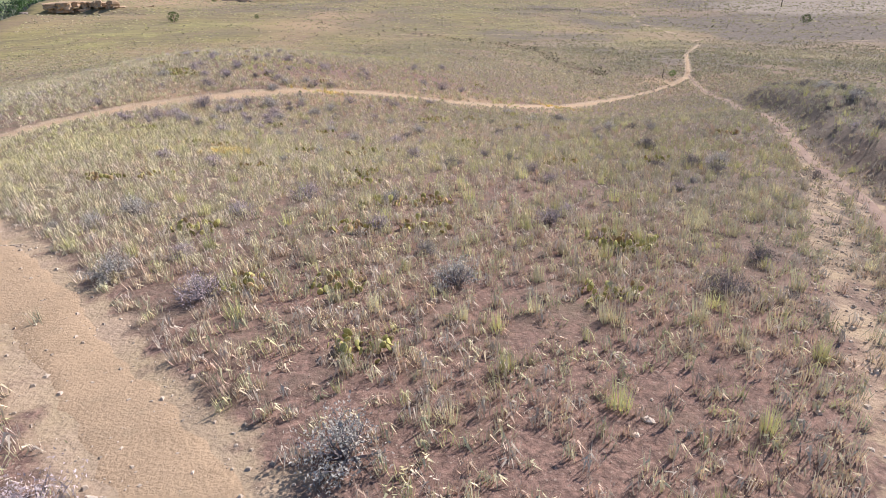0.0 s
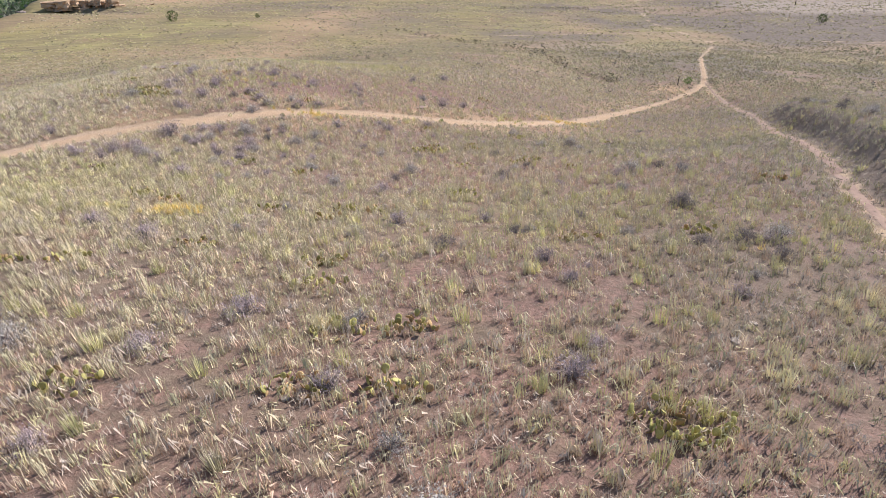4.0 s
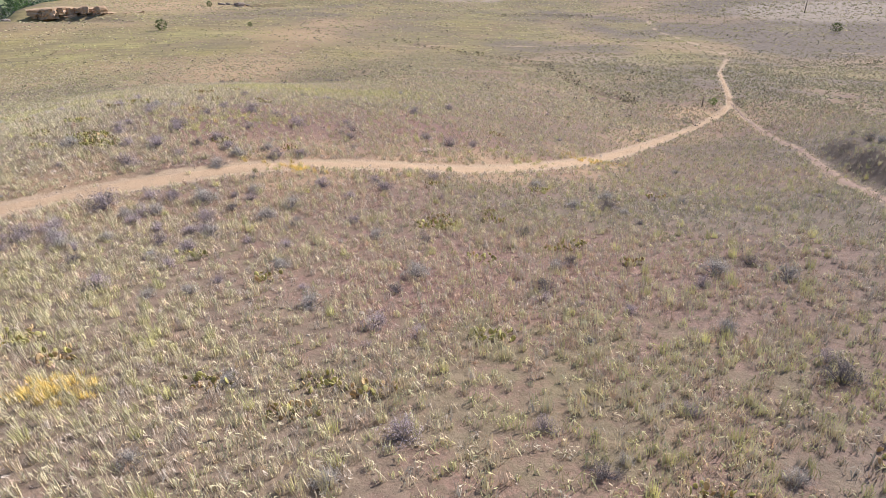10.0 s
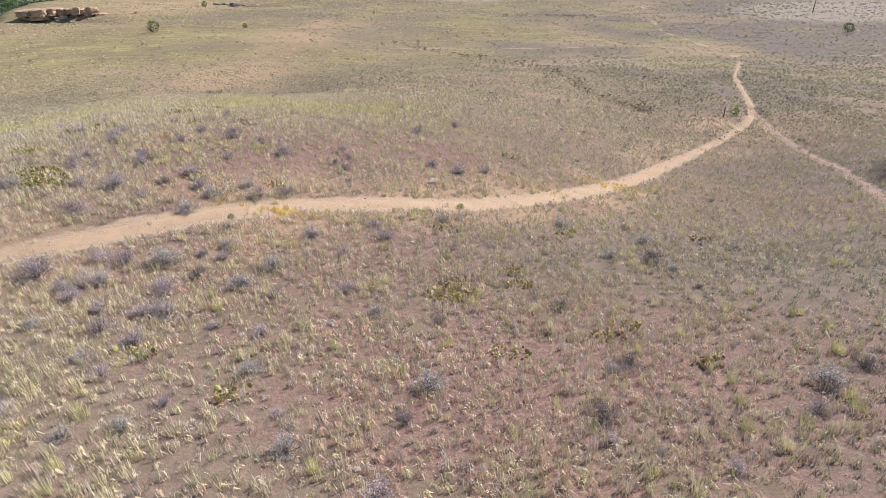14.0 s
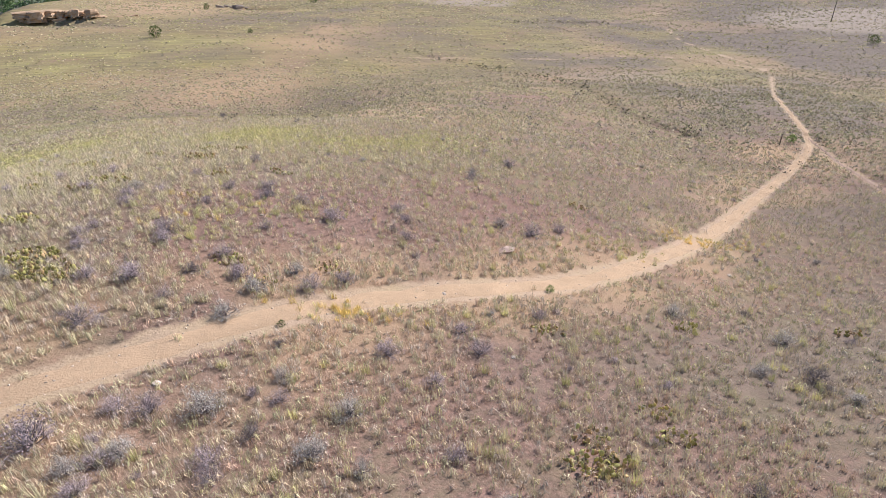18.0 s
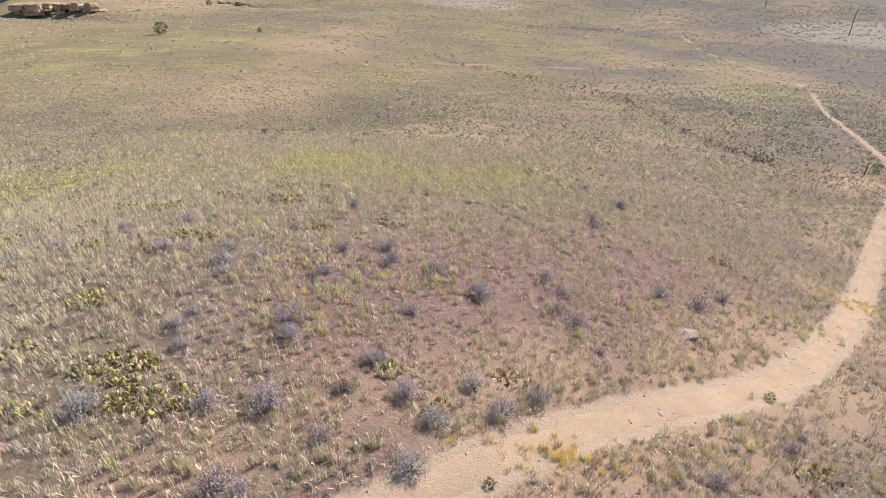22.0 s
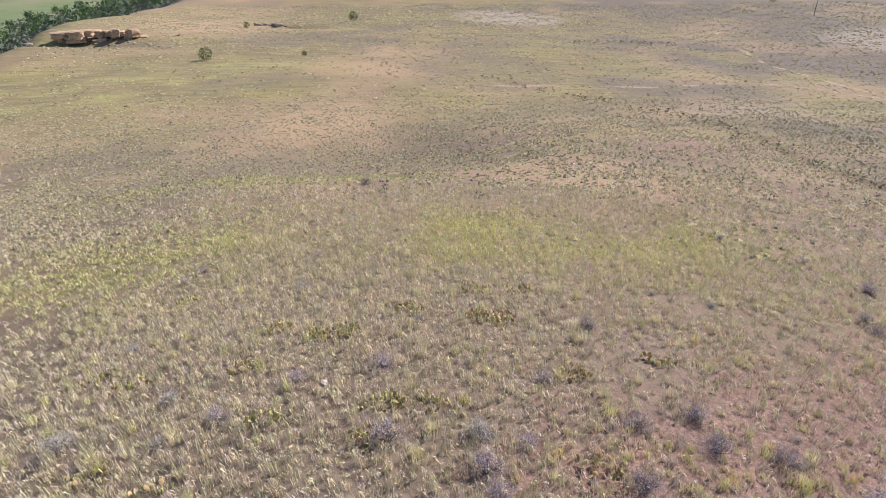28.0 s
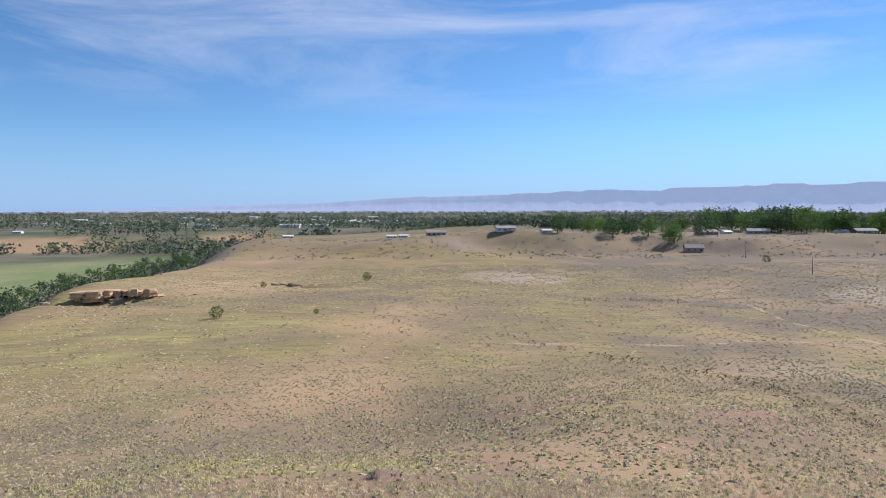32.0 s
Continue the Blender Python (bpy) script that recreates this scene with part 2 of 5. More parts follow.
def box_bm(bm, x0, y0, z0, x1, y1, z1):
    v = [bm.verts.new(p) for p in ((x0, y0, z0), (x1, y0, z0), (x1, y1, z0), (x0, y1, z0), (x0, y0, z1), (x1, y0, z1), (x1, y1, z1), (x0, y1, z1))]
    for f in ((3, 2, 1, 0), (4, 5, 6, 7), (0, 1, 5, 4), (1, 2, 6, 5), (2, 3, 7, 6), (3, 0, 4, 7)):
        bm.faces.new([v[i] for i in f])
    return v


# ---- materials ----
def material(name, rough=0.9):
    mat = bpy.data.materials.new(name)
    mat.use_nodes = True
    b = mat.node_tree.nodes["Principled BSDF"]
    b.inputs["Roughness"].default_value = rough
    b.inputs["Specular IOR Level"].default_value = 0.06
    return mat, mat.node_tree.nodes, mat.node_tree.links, b


def n_noise(ns, ls, size, detail=4.0, vec=None, rough=0.6):
    n = ns.new("ShaderNodeTexNoise")
    n.inputs["Scale"].default_value, n.inputs["Detail"].default_value, n.inputs["Roughness"].default_value = 1.0 / size, detail, rough
    if vec is not None:
        ls.new(vec, n.inputs["Vector"])
    return n.outputs["Fac"]


def n_mix(ns, ls, fac, a, b, kind="MIX"):
    m = ns.new("ShaderNodeMixRGB")
    m.blend_type = kind
    for key, v in (("Fac", fac), ("Color1", a), ("Color2", b)):
        if isinstance(v, (int, float)):
            m.inputs[key].default_value = v
        elif isinstance(v, tuple):
            m.inputs[key].default_value = (*v, 1)
        else:
            ls.new(v, m.inputs[key])
    return m.outputs["Color"]


def n_range(ns, ls, v, a, b, c=0.0, d=1.0):
    m = ns.new("ShaderNodeMapRange")
    for key, k in (("From Min", a), ("From Max", b), ("To Min", c), ("To Max", d)):
        m.inputs[key].default_value = k
    ls.new(v, m.inputs["Value"])
    return m.outputs["Result"]


def n_math(ns, ls, op, a, b):
    m = ns.new("ShaderNodeMath")
    m.operation = op
    for i, v in enumerate((a, b)):
        if isinstance(v, (int, float)):
            m.inputs[i].default_value = v
        else:
            ls.new(v, m.inputs[i])
    return m.outputs["Value"]


def n_attr(ns, name):
    a = ns.new("ShaderNodeAttribute")
    a.attribute_name = name
    return a.outputs["Fac"], a.outputs["Color"]


def n_bump(ns, ls, b, height, dist, strength=1.0):
    n = ns.new("ShaderNodeBump")
    n.inputs["Distance"].default_value, n.inputs["Strength"].default_value = dist, strength
    ls.new(height, n.inputs["Height"])
    ls.new(n.outputs["Normal"], b.inputs["Normal"])


def plain(name, c1, c2, size=0.3, rough=0.85, bump=0.0, by_object=0.0):
    """A surface that wanders between two colours at two scales."""
    mat, ns, ls, b = material(name, rough)
    co = ns.new("ShaderNodeTexCoord").outputs["Object"]
    f = n_math(ns, ls, "ADD", n_math(ns, ls, "MULTIPLY", n_noise(ns, ls, size, 5, co), 0.65), n_math(ns, ls, "MULTIPLY", n_noise(ns, ls, size * 0.12, 4, co), 0.35))
    col = n_mix(ns, ls, n_range(ns, ls, f, 0.36, 0.64), c1, c2)
    if by_object:
        info = ns.new("ShaderNodeObjectInfo")
        hsv = ns.new("ShaderNodeHueSaturation")
        ls.new(n_range(ns, ls, info.outputs["Random"], 0, 1, 1 - by_object, 1 + by_object), hsv.inputs["Value"])
        ls.new(col, hsv.inputs["Color"])
        col = hsv.outputs["Color"]
    ls.new(col, b.inputs["Base Color"])
    if bump:
        n_bump(ns, ls, b, f, bump)
    return mat


def tinted(name, rough=0.8, wander=0.25, through_light=0.0, upright=0.0):
    """A plant surface: its colour comes from the tint of each blade, with grain over it."""
    mat, ns, ls, b = material(name, rough)
    pos = ns.new("ShaderNodeNewGeometry").outputs["Position"]
    _, col = n_attr(ns, "tint")
    k = n_range(ns, ls, n_noise(ns, ls, 0.35, 3, pos), 0.3, 0.7, 1 - wander, 1 + wander)
    hsv = ns.new("ShaderNodeHueSaturation")
    ls.new(k, hsv.inputs["Value"])
    ls.new(col, hsv.inputs["Color"])
    ls.new(hsv.outputs["Color"], b.inputs["Base Color"])
    if upright:
        # blades bend over, so they take light from above as well
        nv = ns.new("ShaderNodeVectorMath")
        nv.operation = "ADD"
        nv.inputs[1].default_value = (0, 0, upright)
        ls.new(ns.new("ShaderNodeNewGeometry").outputs["Normal"], nv.inputs[0])
        nn = ns.new("ShaderNodeVectorMath")
        nn.operation = "NORMALIZE"
        ls.new(nv.outputs["Vector"], nn.inputs[0])
        ls.new(nn.outputs["Vector"], b.inputs["Normal"])
    if through_light:
        tr = ns.new("ShaderNodeBsdfTranslucent")
        mx = ns.new("ShaderNodeMixShader")
        mx.inputs["Fac"].default_value = through_light
        ls.new(hsv.outputs["Color"], tr.inputs["Color"])
        ls.new(b.outputs["BSDF"], mx.inputs[1])
        ls.new(tr.outputs["BSDF"], mx.inputs[2])
        ls.new(mx.outputs["Shader"], ns["Material Output"].inputs["Surface"])
    return mat


def ground_material():
    mat, ns, ls, b = material("dry_ground", 0.95)
    pos = ns.new("ShaderNodeNewGeometry").outputs["Position"]
    big, mid, fine = n_noise(ns, ls, 14, 4, pos), n_noise(ns, ls, 1.6, 5, pos), n_noise(ns, ls, 0.10, 5, pos, 0.7)
    soil = n_mix(ns, ls, n_range(ns, ls, mid, 0.35, 0.65), (0.42, 0.265, 0.20), (0.315, 0.20, 0.155))
    soil = n_mix(ns, ls, n_range(ns, ls, big, 0.42, 0.62), soil, (0.37, 0.225, 0.172))
    soil = n_mix(ns, ls, n_range(ns, ls, fine, 0.38, 0.62, 0.0, 0.9), soil, (0.15, 0.10, 0.08))
    soil = n_mix(ns, ls, n_range(ns, ls, n_noise(ns, ls, 0.045, 3, pos, 0.6), 0.60, 0.68, 0.0, 0.6), soil, (0.55, 0.43, 0.33))
    # dry turf, straw and low growth where it covers the soil
    turf = n_mix(ns, ls, n_range(ns, ls, n_noise(ns, ls, 9, 5, pos), 0.36, 0.64), (0.265, 0.20, 0.135), (0.29, 0.20, 0.152))
    turf = n_mix(ns, ls, n_range(ns, ls, n_noise(ns, ls, 31, 5, pos), 0.44, 0.62), turf, (0.275, 0.24, 0.115))
    turf = n_mix(ns, ls, n_range(ns, ls, n_noise(ns, ls, 0.55, 4, pos), 0.42, 0.66, 0.0, 0.7), turf, (0.155, 0.125, 0.088))
    lush, _ = n_attr(ns, "lush")
    gold, _ = n_attr(ns, "gold")
    straw = n_mix(ns, ls, n_range(ns, ls, n_noise(ns, ls, 17, 6, pos, 0.65), 0.38, 0.62), (0.34, 0.285, 0.11), (0.255, 0.195, 0.105))
    straw = n_mix(ns, ls, n_range(ns, ls, n_noise(ns, ls, 1.3, 5, pos, 0.7), 0.45, 0.7, 0.0, 0.6), straw, (0.17, 0.145, 0.08))
    # low lines of growth that follow the slope
    sm = ns.new("ShaderNodeMapping")
    sm.inputs["Scale"].default_value = (0.22, 1.0, 1.0)
    sm.inputs["Rotation"].default_value = (0, 0, 0.15)
    ls.new(pos, sm.inputs["Vector"])
    streak = n_noise(ns, ls, 1.9, 5, sm.outputs["Vector"], 0.65)
    straw = n_mix(ns, ls, n_range(ns, ls, streak, 0.52, 0.66, 0.0, 0.75), straw, (0.145, 0.125, 0.07))
    straw = n_mix(ns, ls, n_range(ns, ls, streak, 0.44, 0.34, 0.0, 0.6), straw, (0.42, 0.345, 0.17))
    turf = n_mix(ns, ls, gold, turf, straw)
    turf = n_mix(ns, ls, lush, turf, n_mix(ns, ls, n_range(ns, ls, streak, 0.4, 0.62), (0.40, 0.345, 0.155), (0.29, 0.255, 0.12)))
    pale, _ = n_attr(ns, "pale")
    turf = n_mix(ns, ls, pale, turf, n_mix(ns, ls, n_range(ns, ls, n_noise(ns, ls, 0.3, 4, pos), 0.4, 0.62), (0.33, 0.25, 0.175), (0.20, 0.15, 0.11)))
    cover, _ = n_attr(ns, "cover")
    patch = n_math(ns, ls, "ADD", cover, n_range(ns, ls, n_noise(ns, ls, 0.8, 5, pos), 0.3, 0.7, -0.35, 0.35))
    col = n_mix(ns, ls, n_range(ns, ls, patch, 0.3, 0.8), soil, turf)
    col = n_mix(ns, ls, 1.0, col, n_mix(ns, ls, gold, (0.80, 0.78, 0.75), (0.95, 0.93, 0.87)), "MULTIPLY")
    mauve, _ = n_attr(ns, "mauve")
    col = n_mix(ns, ls, mauve, col, n_mix(ns, ls, n_range(ns, ls, n_noise(ns, ls, 0.7, 4, pos), 0.38, 0.64), (0.215, 0.165, 0.12), (0.14, 0.11, 0.08)))
    red, _ = n_attr(ns, "red")
    col = n_mix(ns, ls, red, col, n_mix(ns, ls, mid, (0.43, 0.285, 0.16), (0.35, 0.24, 0.14)))
    sand, _ = n_attr(ns, "sand")
    col = n_mix(ns, ls, sand, col, n_mix(ns, ls, big, (0.36, 0.285, 0.205), (0.31, 0.245, 0.18)))
    field, _ = n_attr(ns, "field")
    green = n_mix(ns, ls, n_range(ns, ls, n_noise(ns, ls, 60, 5, pos), 0.35, 0.65), (0.165, 0.200, 0.085), (0.255, 0.240, 0.130))
    col = n_mix(ns, ls, field, col, green)
    town, _ = n_attr(ns, "town")
    col = n_mix(ns, ls, town, col, n_mix(ns, ls, n_range(ns, ls, n_noise(ns, ls, 120, 5, pos), 0.4, 0.6), (0.085, 0.095, 0.055), (0.17, 0.15, 0.11)))
    wear, _ = n_attr(ns, "wear")
    w = n_math(ns, ls, "ADD", wear, n_range(ns, ls, n_noise(ns, ls, 0.5, 5, pos), 0.3, 0.7, -0.3, 0.3))
    path = n_mix(ns, ls, n_range(ns, ls, n_noise(ns, ls, 0.05, 4, pos, 0.7), 0.35, 0.65), (0.46, 0.34, 0.195), (0.34, 0.25, 0.15))
    path = n_mix(ns, ls, n_range(ns, ls, mid, 0.3, 0.7), path, (0.42, 0.295, 0.20))
    col = n_mix(ns, ls, n_range(ns, ls, w, 0.4, 0.75), col, path)
    ls.new(col, b.inputs["Base Color"])
    n_bump(ns, ls, b, n_math(ns, ls, "ADD", n_math(ns, ls, "MULTIPLY", fine, 0.4), mid), 0.10, 0.8)
    return mat


M_GROUND = ground_material()
M_GRASS = tinted("grass_blades", 0.9, 0.2, 0.17, 0.4)
M_SWARD = tinted("low_sward", 0.95, 0.3, 0.0, 0.8)
M_LEAF = tinted("leaves", 0.7, 0.25, 0.2)
M_SAGE = tinted("sage_leaves", 0.85, 0.2, 0.2, 0.9)
M_WOOD = plain("grey_twigs", (0.22, 0.185, 0.18), (0.33, 0.28, 0.27), 0.1)
M_PAD = plain("cactus_skin", (0.31, 0.29, 0.095), (0.50, 0.425, 0.15), 0.12, 0.6, 0.004, 0.35)
M_PADDRY = plain("dry_cactus_skin", (0.38, 0.24, 0.11), (0.52, 0.37, 0.18), 0.12, 0.7, 0.004, 0.3)
M_STONE = plain("pale_stones", (0.40, 0.31, 0.23), (0.52, 0.44, 0.35), 0.2, 0.9, 0.01, 0.25)
M_ROCK = plain("tan_sandstone", (0.42, 0.27, 0.155), (0.53, 0.375, 0.235), 2.2, 0.9, 0.25, 0.14)
M_DARKROCK = plain("grey_shale", (0.24, 0.19, 0.155), (0.33, 0.265, 0.205), 1.6, 0.95, 0.2, 0.12)
M_BARK = plain("bark", (0.12, 0.09, 0.065), (0.20, 0.155, 0.115), 0.3)
M_POLE = plain("weathered_pole", (0.11, 0.085, 0.065), (0.18, 0.145, 0.115), 0.4)
M_WHITE = plain("painted_wall", (0.60, 0.57, 0.52), (0.74, 0.71, 0.66), 3.0, 0.8, 0.0, 0.12)
M_TANWALL = plain("tan_wall", (0.42, 0.33, 0.25), (0.52, 0.42, 0.33), 3.0, 0.85, 0.0, 0.12)
M_PINKWALL = plain("pink_wall", (0.50, 0.26, 0.22), (0.60, 0.35, 0.30), 3.0, 0.85)
M_ROOF = plain("grey_roof", (0.22, 0.20, 0.19), (0.34, 0.31, 0.29), 2.0, 0.8, 0.0, 0.2)
M_PALEROOF = plain("pale_roof", (0.58, 0.56, 0.53), (0.70, 0.68, 0.65), 2.0, 0.7, 0.0, 0.1)
M_PANE = plain("dark_pane", (0.03, 0.035, 0.04), (0.06, 0.065, 0.07), 1.0, 0.15)

# ---- ground ----
def spread(a, b, fine, grow, lo, hi):
    mid = list(np.arange(a, b + 1e-6, fine))
    up, v, s = [], b, fine
    while v < hi:
        s *= grow
        v += s
        up.append(v)
    down, v, s = [], a, fine
    while v > lo:
        s *= grow
        v -= s
        down.append(v)
    return np.array(down[::-1] + mid + up)


def narrowing(y):
    """The trails grow faint and narrow down the slope."""
    return np.interp(y, (0, 48, 62, 76, 100), (1, 1, 0.8, 0.55, 0.45))


def worn(x, y):
    """How far a place is trodden bare: 1 on a trail, 0 off it."""
    w = 1 - step(0.45, 1.05, off_line(x, y, TRAIL) / narrowing(np.ravel(y)))
    w = np.maximum(w, 1 - step(0.55, 1.25, off_line(x, y, LOOP)))
    w = np.maximum(w, 0.62 * (1 - step(0.25, 0.75, off_line(x, y, ROAD))))
    w = np.maximum(w, 0.62 * (1 - step(0.25, 0.8, off_line(x, y, RUT))))
    w = np.maximum(w, 0.7 * (1 - step(0.3, 1.6, off_line(x, y, SPUR, 4.0))))
    return np.maximum(w, 0.7 * (1 - step(0.3, 1.6, off_line(x, y, CROSS, 4.0))))


def blob(x, y, cx, cy, rx, ry, turn=0.0):
    c, s = math.cos(radians(turn)), math.sin(radians(turn))
    u, v = (x - cx) * c + (y - cy) * s, (y - cy) * c - (x - cx) * s
    return np.exp(-((u / rx) ** 2 + (v / ry) ** 2))


def lushness(x, y):
    """Where the grass is thick and yellow-green."""
    v = 0.75 * blob(x, y, -26, 59, 14, 4.5, -4) + 0.5 * blob(x, y, -11, 59.5, 10, 3.5, 6) + 0.6 * blob(x, y, -27, 79, 11, 5.5, 8) + 0.4 * blob(x, y, -18, 55, 8, 4)
    v = v + 0.3 * blob(x, y, -13, 22, 5, 5) + 0.35 * blob(x, y, 2, 19, 9, 3) + 0.5 * blob(x, y, -72, 142, 26, 17, 30) + 0.4 * blob(x, y, -51, 165, 16, 6) + 0.5 * blob(x, y, 42, 153, 26, 6, -6)
    v = v * (0.15 + 1.7 * step(0.25, 0.75, fbm(x, y, 6, 21)))
    return np.clip(v + 0.25 * step(0.62, 0.8, fbm(x, y, 18, 23)) * step(70, 100, np.hypot(x, y - 35)), 0, 1)


def thickness(x, y):
    """Where pale grass stands close, tuft beside tuft."""
    v = 1.1 * blob(x, y, -22, 44, 8, 11, 0) + 0.9 * blob(x, y, -17, 50, 10, 6) + 0.9 * blob(x, y, -11, 22, 7, 6) + 0.6 * blob(x, y, -3, 19, 6, 4) + 0.5 * blob(x, y, -7, 13, 4, 3)
    return np.clip(v * (0.7 + 0.6 * fbm(x, y, 3, 35)), 0, 1)


def duskiness(x, y):
    """Where the grass is short, dark and brownish; the right side also has shade painted in."""
    v = 0.55 * blob(x, y, -46, 94, 18, 8) + 0.18 * blob(x, y, -16, 104, 22, 10) + 0.4 * blob(x, y, -60, 111, 20, 8) + 0.4 * blob(x, y, 30, 110, 10, 10) + 0.55 * blob(x, y, 8, 36, 9, 5) + 0.5 * blob(x, y, 7, 16, 3.5, 9, -10) + 0.7 * blob(x, y, 44, 84, 12, 26, -10) + 0.5 * blob(x, y, -40, 78, 16, 8) + 0.8 * blob(x, y, 26, 36, 5, 16, -22)
    # steps across x darken the right, where growth is viewed toward the sun
    v = v + 0.6 * step(0.5, 0.7, fbm(x, y, 40, 55)) * step(100, 130, y) + 0.3 * step(66, 90, y) + 0.75 * step(14, 90, x) * step(60, 95, y) + 0.5 * step(3, 11, x - 0.12 * y) * (1 - step(50, 66, y))
    return np.clip(v * (0.1 + 1.8 * step(0.25, 0.75, fbm(x, y, 16, 57))) * (1 - 0.8 * lushness(x, y)), 0, 1)


def bareness(x, y):
    """Where pinkish soil shows between thin growth."""
    v = 0.9 * blob(x, y, -9.5, 43, 4.0, 4.0) + 0.6 * blob(x, y, 0, 46, 8, 5, 30) + 0.55 * blob(x, y, 1, 26, 5, 4) + 0.5 * blob(x, y, 3, 15, 4, 3)
    v = v + 0.7 * blob(x, y, 1.5, 4, 5, 5) + 0.8 * blob(x, y, 27, 73, 5, 3, 50) + 0.5 * blob(x, y, -2, 35, 8, 3, 20)
    return np.clip(v * (0.5 + fbm(x, y, 4, 31)) + 0.45 * step(0.5, 0.75, fbm(x, y, 9, 33)), 0, 1) * (1 - 0.85 * thickness(x, y))


gx, gy = spread(-32, 36, 0.5, 1.036, -4850, 4850), spread(-3, 74, 0.5, 1.036, -4850, 4850)
GX, GY = np.meshgrid(gx, gy)
GZ = land(GX, GY)
nx, ny = len(gx), len(gy)
idx = np.arange(nx * ny).reshape(ny, nx)
quads = np.stack([idx[:-1, :-1], idx[:-1, 1:], idx[1:, 1:], idx[1:, :-1]], -1).reshape(-1, 4)
g_me = mesh_of("ground", np.stack([GX, GY, GZ], -1).reshape(-1, 3), quads, M_GROUND, smooth=True)
fx, fy = GX.ravel(), GY.ravel()
rim_x = np.interp(fy, EDGE_Y, EDGE_X)
low_land = step(0, 1, (rim_x - 30 - fx) / 30)
bluff = step(985, 1030, np.hypot(fx, fy) + 40 * np.sin(fx / 120.0)) * (1 - step(1075, 1115, np.hypot(fx, fy) + 40 * np.sin(fx / 120.0))) * step(-250, -330, fx) * step(0.3, 0.5, fbm(fx, fy, 70, 67))
fields = {
    "wear": worn(fx, fy),
    "lush": lushness(fx, fy),
    "pale": thickness(fx, fy),
    "gold": 0.9 * step(64, 100, fy) * (1 - low_land),
    "cover": np.clip(0.60 + 0.4 * thickness(fx, fy) - 0.75 * bareness(fx, fy) + 0.35 * step(60, 95, np.hypot(fx, fy - 35)) + 0.3 * (fbm(fx, fy, 3, 41) - 0.5), 0, 1),
    "red": np.clip(0.75 * (1 - step(0.8, 5.5, off_line(fx, fy, TRAIL[6:17]))) * step(0.3, 0.6, fbm(fx, fy, 5, 63)) + 0.38 * step(0.48, 0.66, fbm(fx, fy, 11, 65)) * step(56, 70, fy) * (1 - step(110, 135, fy)) + 0.9 * blob(fx, fy, 27, 72.3, 3.5, 2.2, 40) + 0.35 * blob(fx, fy, -4, 76, 9, 7) + 0.6 * blob(fx, fy, -24, 150, 9, 9) + 0.55 * blob(fx, fy, -20, 187, 12, 15) + 0.4 * blob(fx, fy, -31, 110, 7, 6) + 1.2 * blob(fx, fy, -92, 250, 22, 34, 20) + 0.5 * blob(fx, fy, -120, 400, 40, 120) + 0.4 * step(0.55, 0.75, fbm(fx, fy, 22, 51)) * step(80, 120, fy) + 0.25 * step(6, 40, fy - 425) * (1 - step(520, 620, fy)) + 0.5 * blob(fx, fy, -32, 168, 14, 10) + 0.5 * blob(fx, fy, 82, 262, 12, 22, 0), 0, 1) * (1 - low_land) + 0.8 * bluff,
    "sand": np.clip(step(0.35, 0.6, blob(fx, fy, 13, 300, 26, 30, 30) * (0.7 + 0.6 * fbm(fx, fy, 16, 61))) + 0.8 * step(0.3, 0.6, blob(fx, fy, 130, 210, 34, 42, 0)) + 0.6 * step(0, 1, (rim_x - fx) / 14) * (1 - low_land) + 0.5 * blob(fx, fy, 30, 118, 9, 6) + 0.7 * blob(fx, fy, 0, 462, 26, 10), 0, 1),
    "field": low_land * (1 - bluff),
    # second term paints further shade into the far ground on the right
    "mauve": np.clip(0.85 * duskiness(fx, fy) + 0.6 * step(15, 110, fx) * step(75, 120, fy) * (0.6 + 0.8 * fbm(fx, fy, 14, 69)), 0, 1),
    "town": 0.8 * step(420, 470, fy) * (1 - low_land) * fbm(fx, fy, 30, 59) + step(720, 860, np.hypot(fx, fy)) * (1 - 0.45 * step(420, 470, fy) * (1 - low_land)) * (1 - bluff),
}
for key, v in fields.items():
    g_me.attributes.new(key, "FLOAT", "POINT").data.foreach_set("value", np.ascontiguousarray(v, np.float32))
ground = tagged(new("ground", g_me), "dry rolling grassland with pinkish soil and worn dirt", "ground", kind="structure")


def rest(x, y):
    """The height of the built ground sheet, on which far things stand."""
    i, j = np.clip(np.searchsorted(gx, x) - 1, 0, nx - 2), np.clip(np.searchsorted(gy, y) - 1, 0, ny - 2)
    u, v = (x - gx[i]) / (gx[i + 1] - gx[i]), (y - gy[j]) / (gy[j + 1] - gy[j])
    return (GZ[j, i] * (1 - u) + GZ[j, i + 1] * u) * (1 - v) + (GZ[j + 1, i] * (1 - u) + GZ[j + 1, i + 1] * u) * v


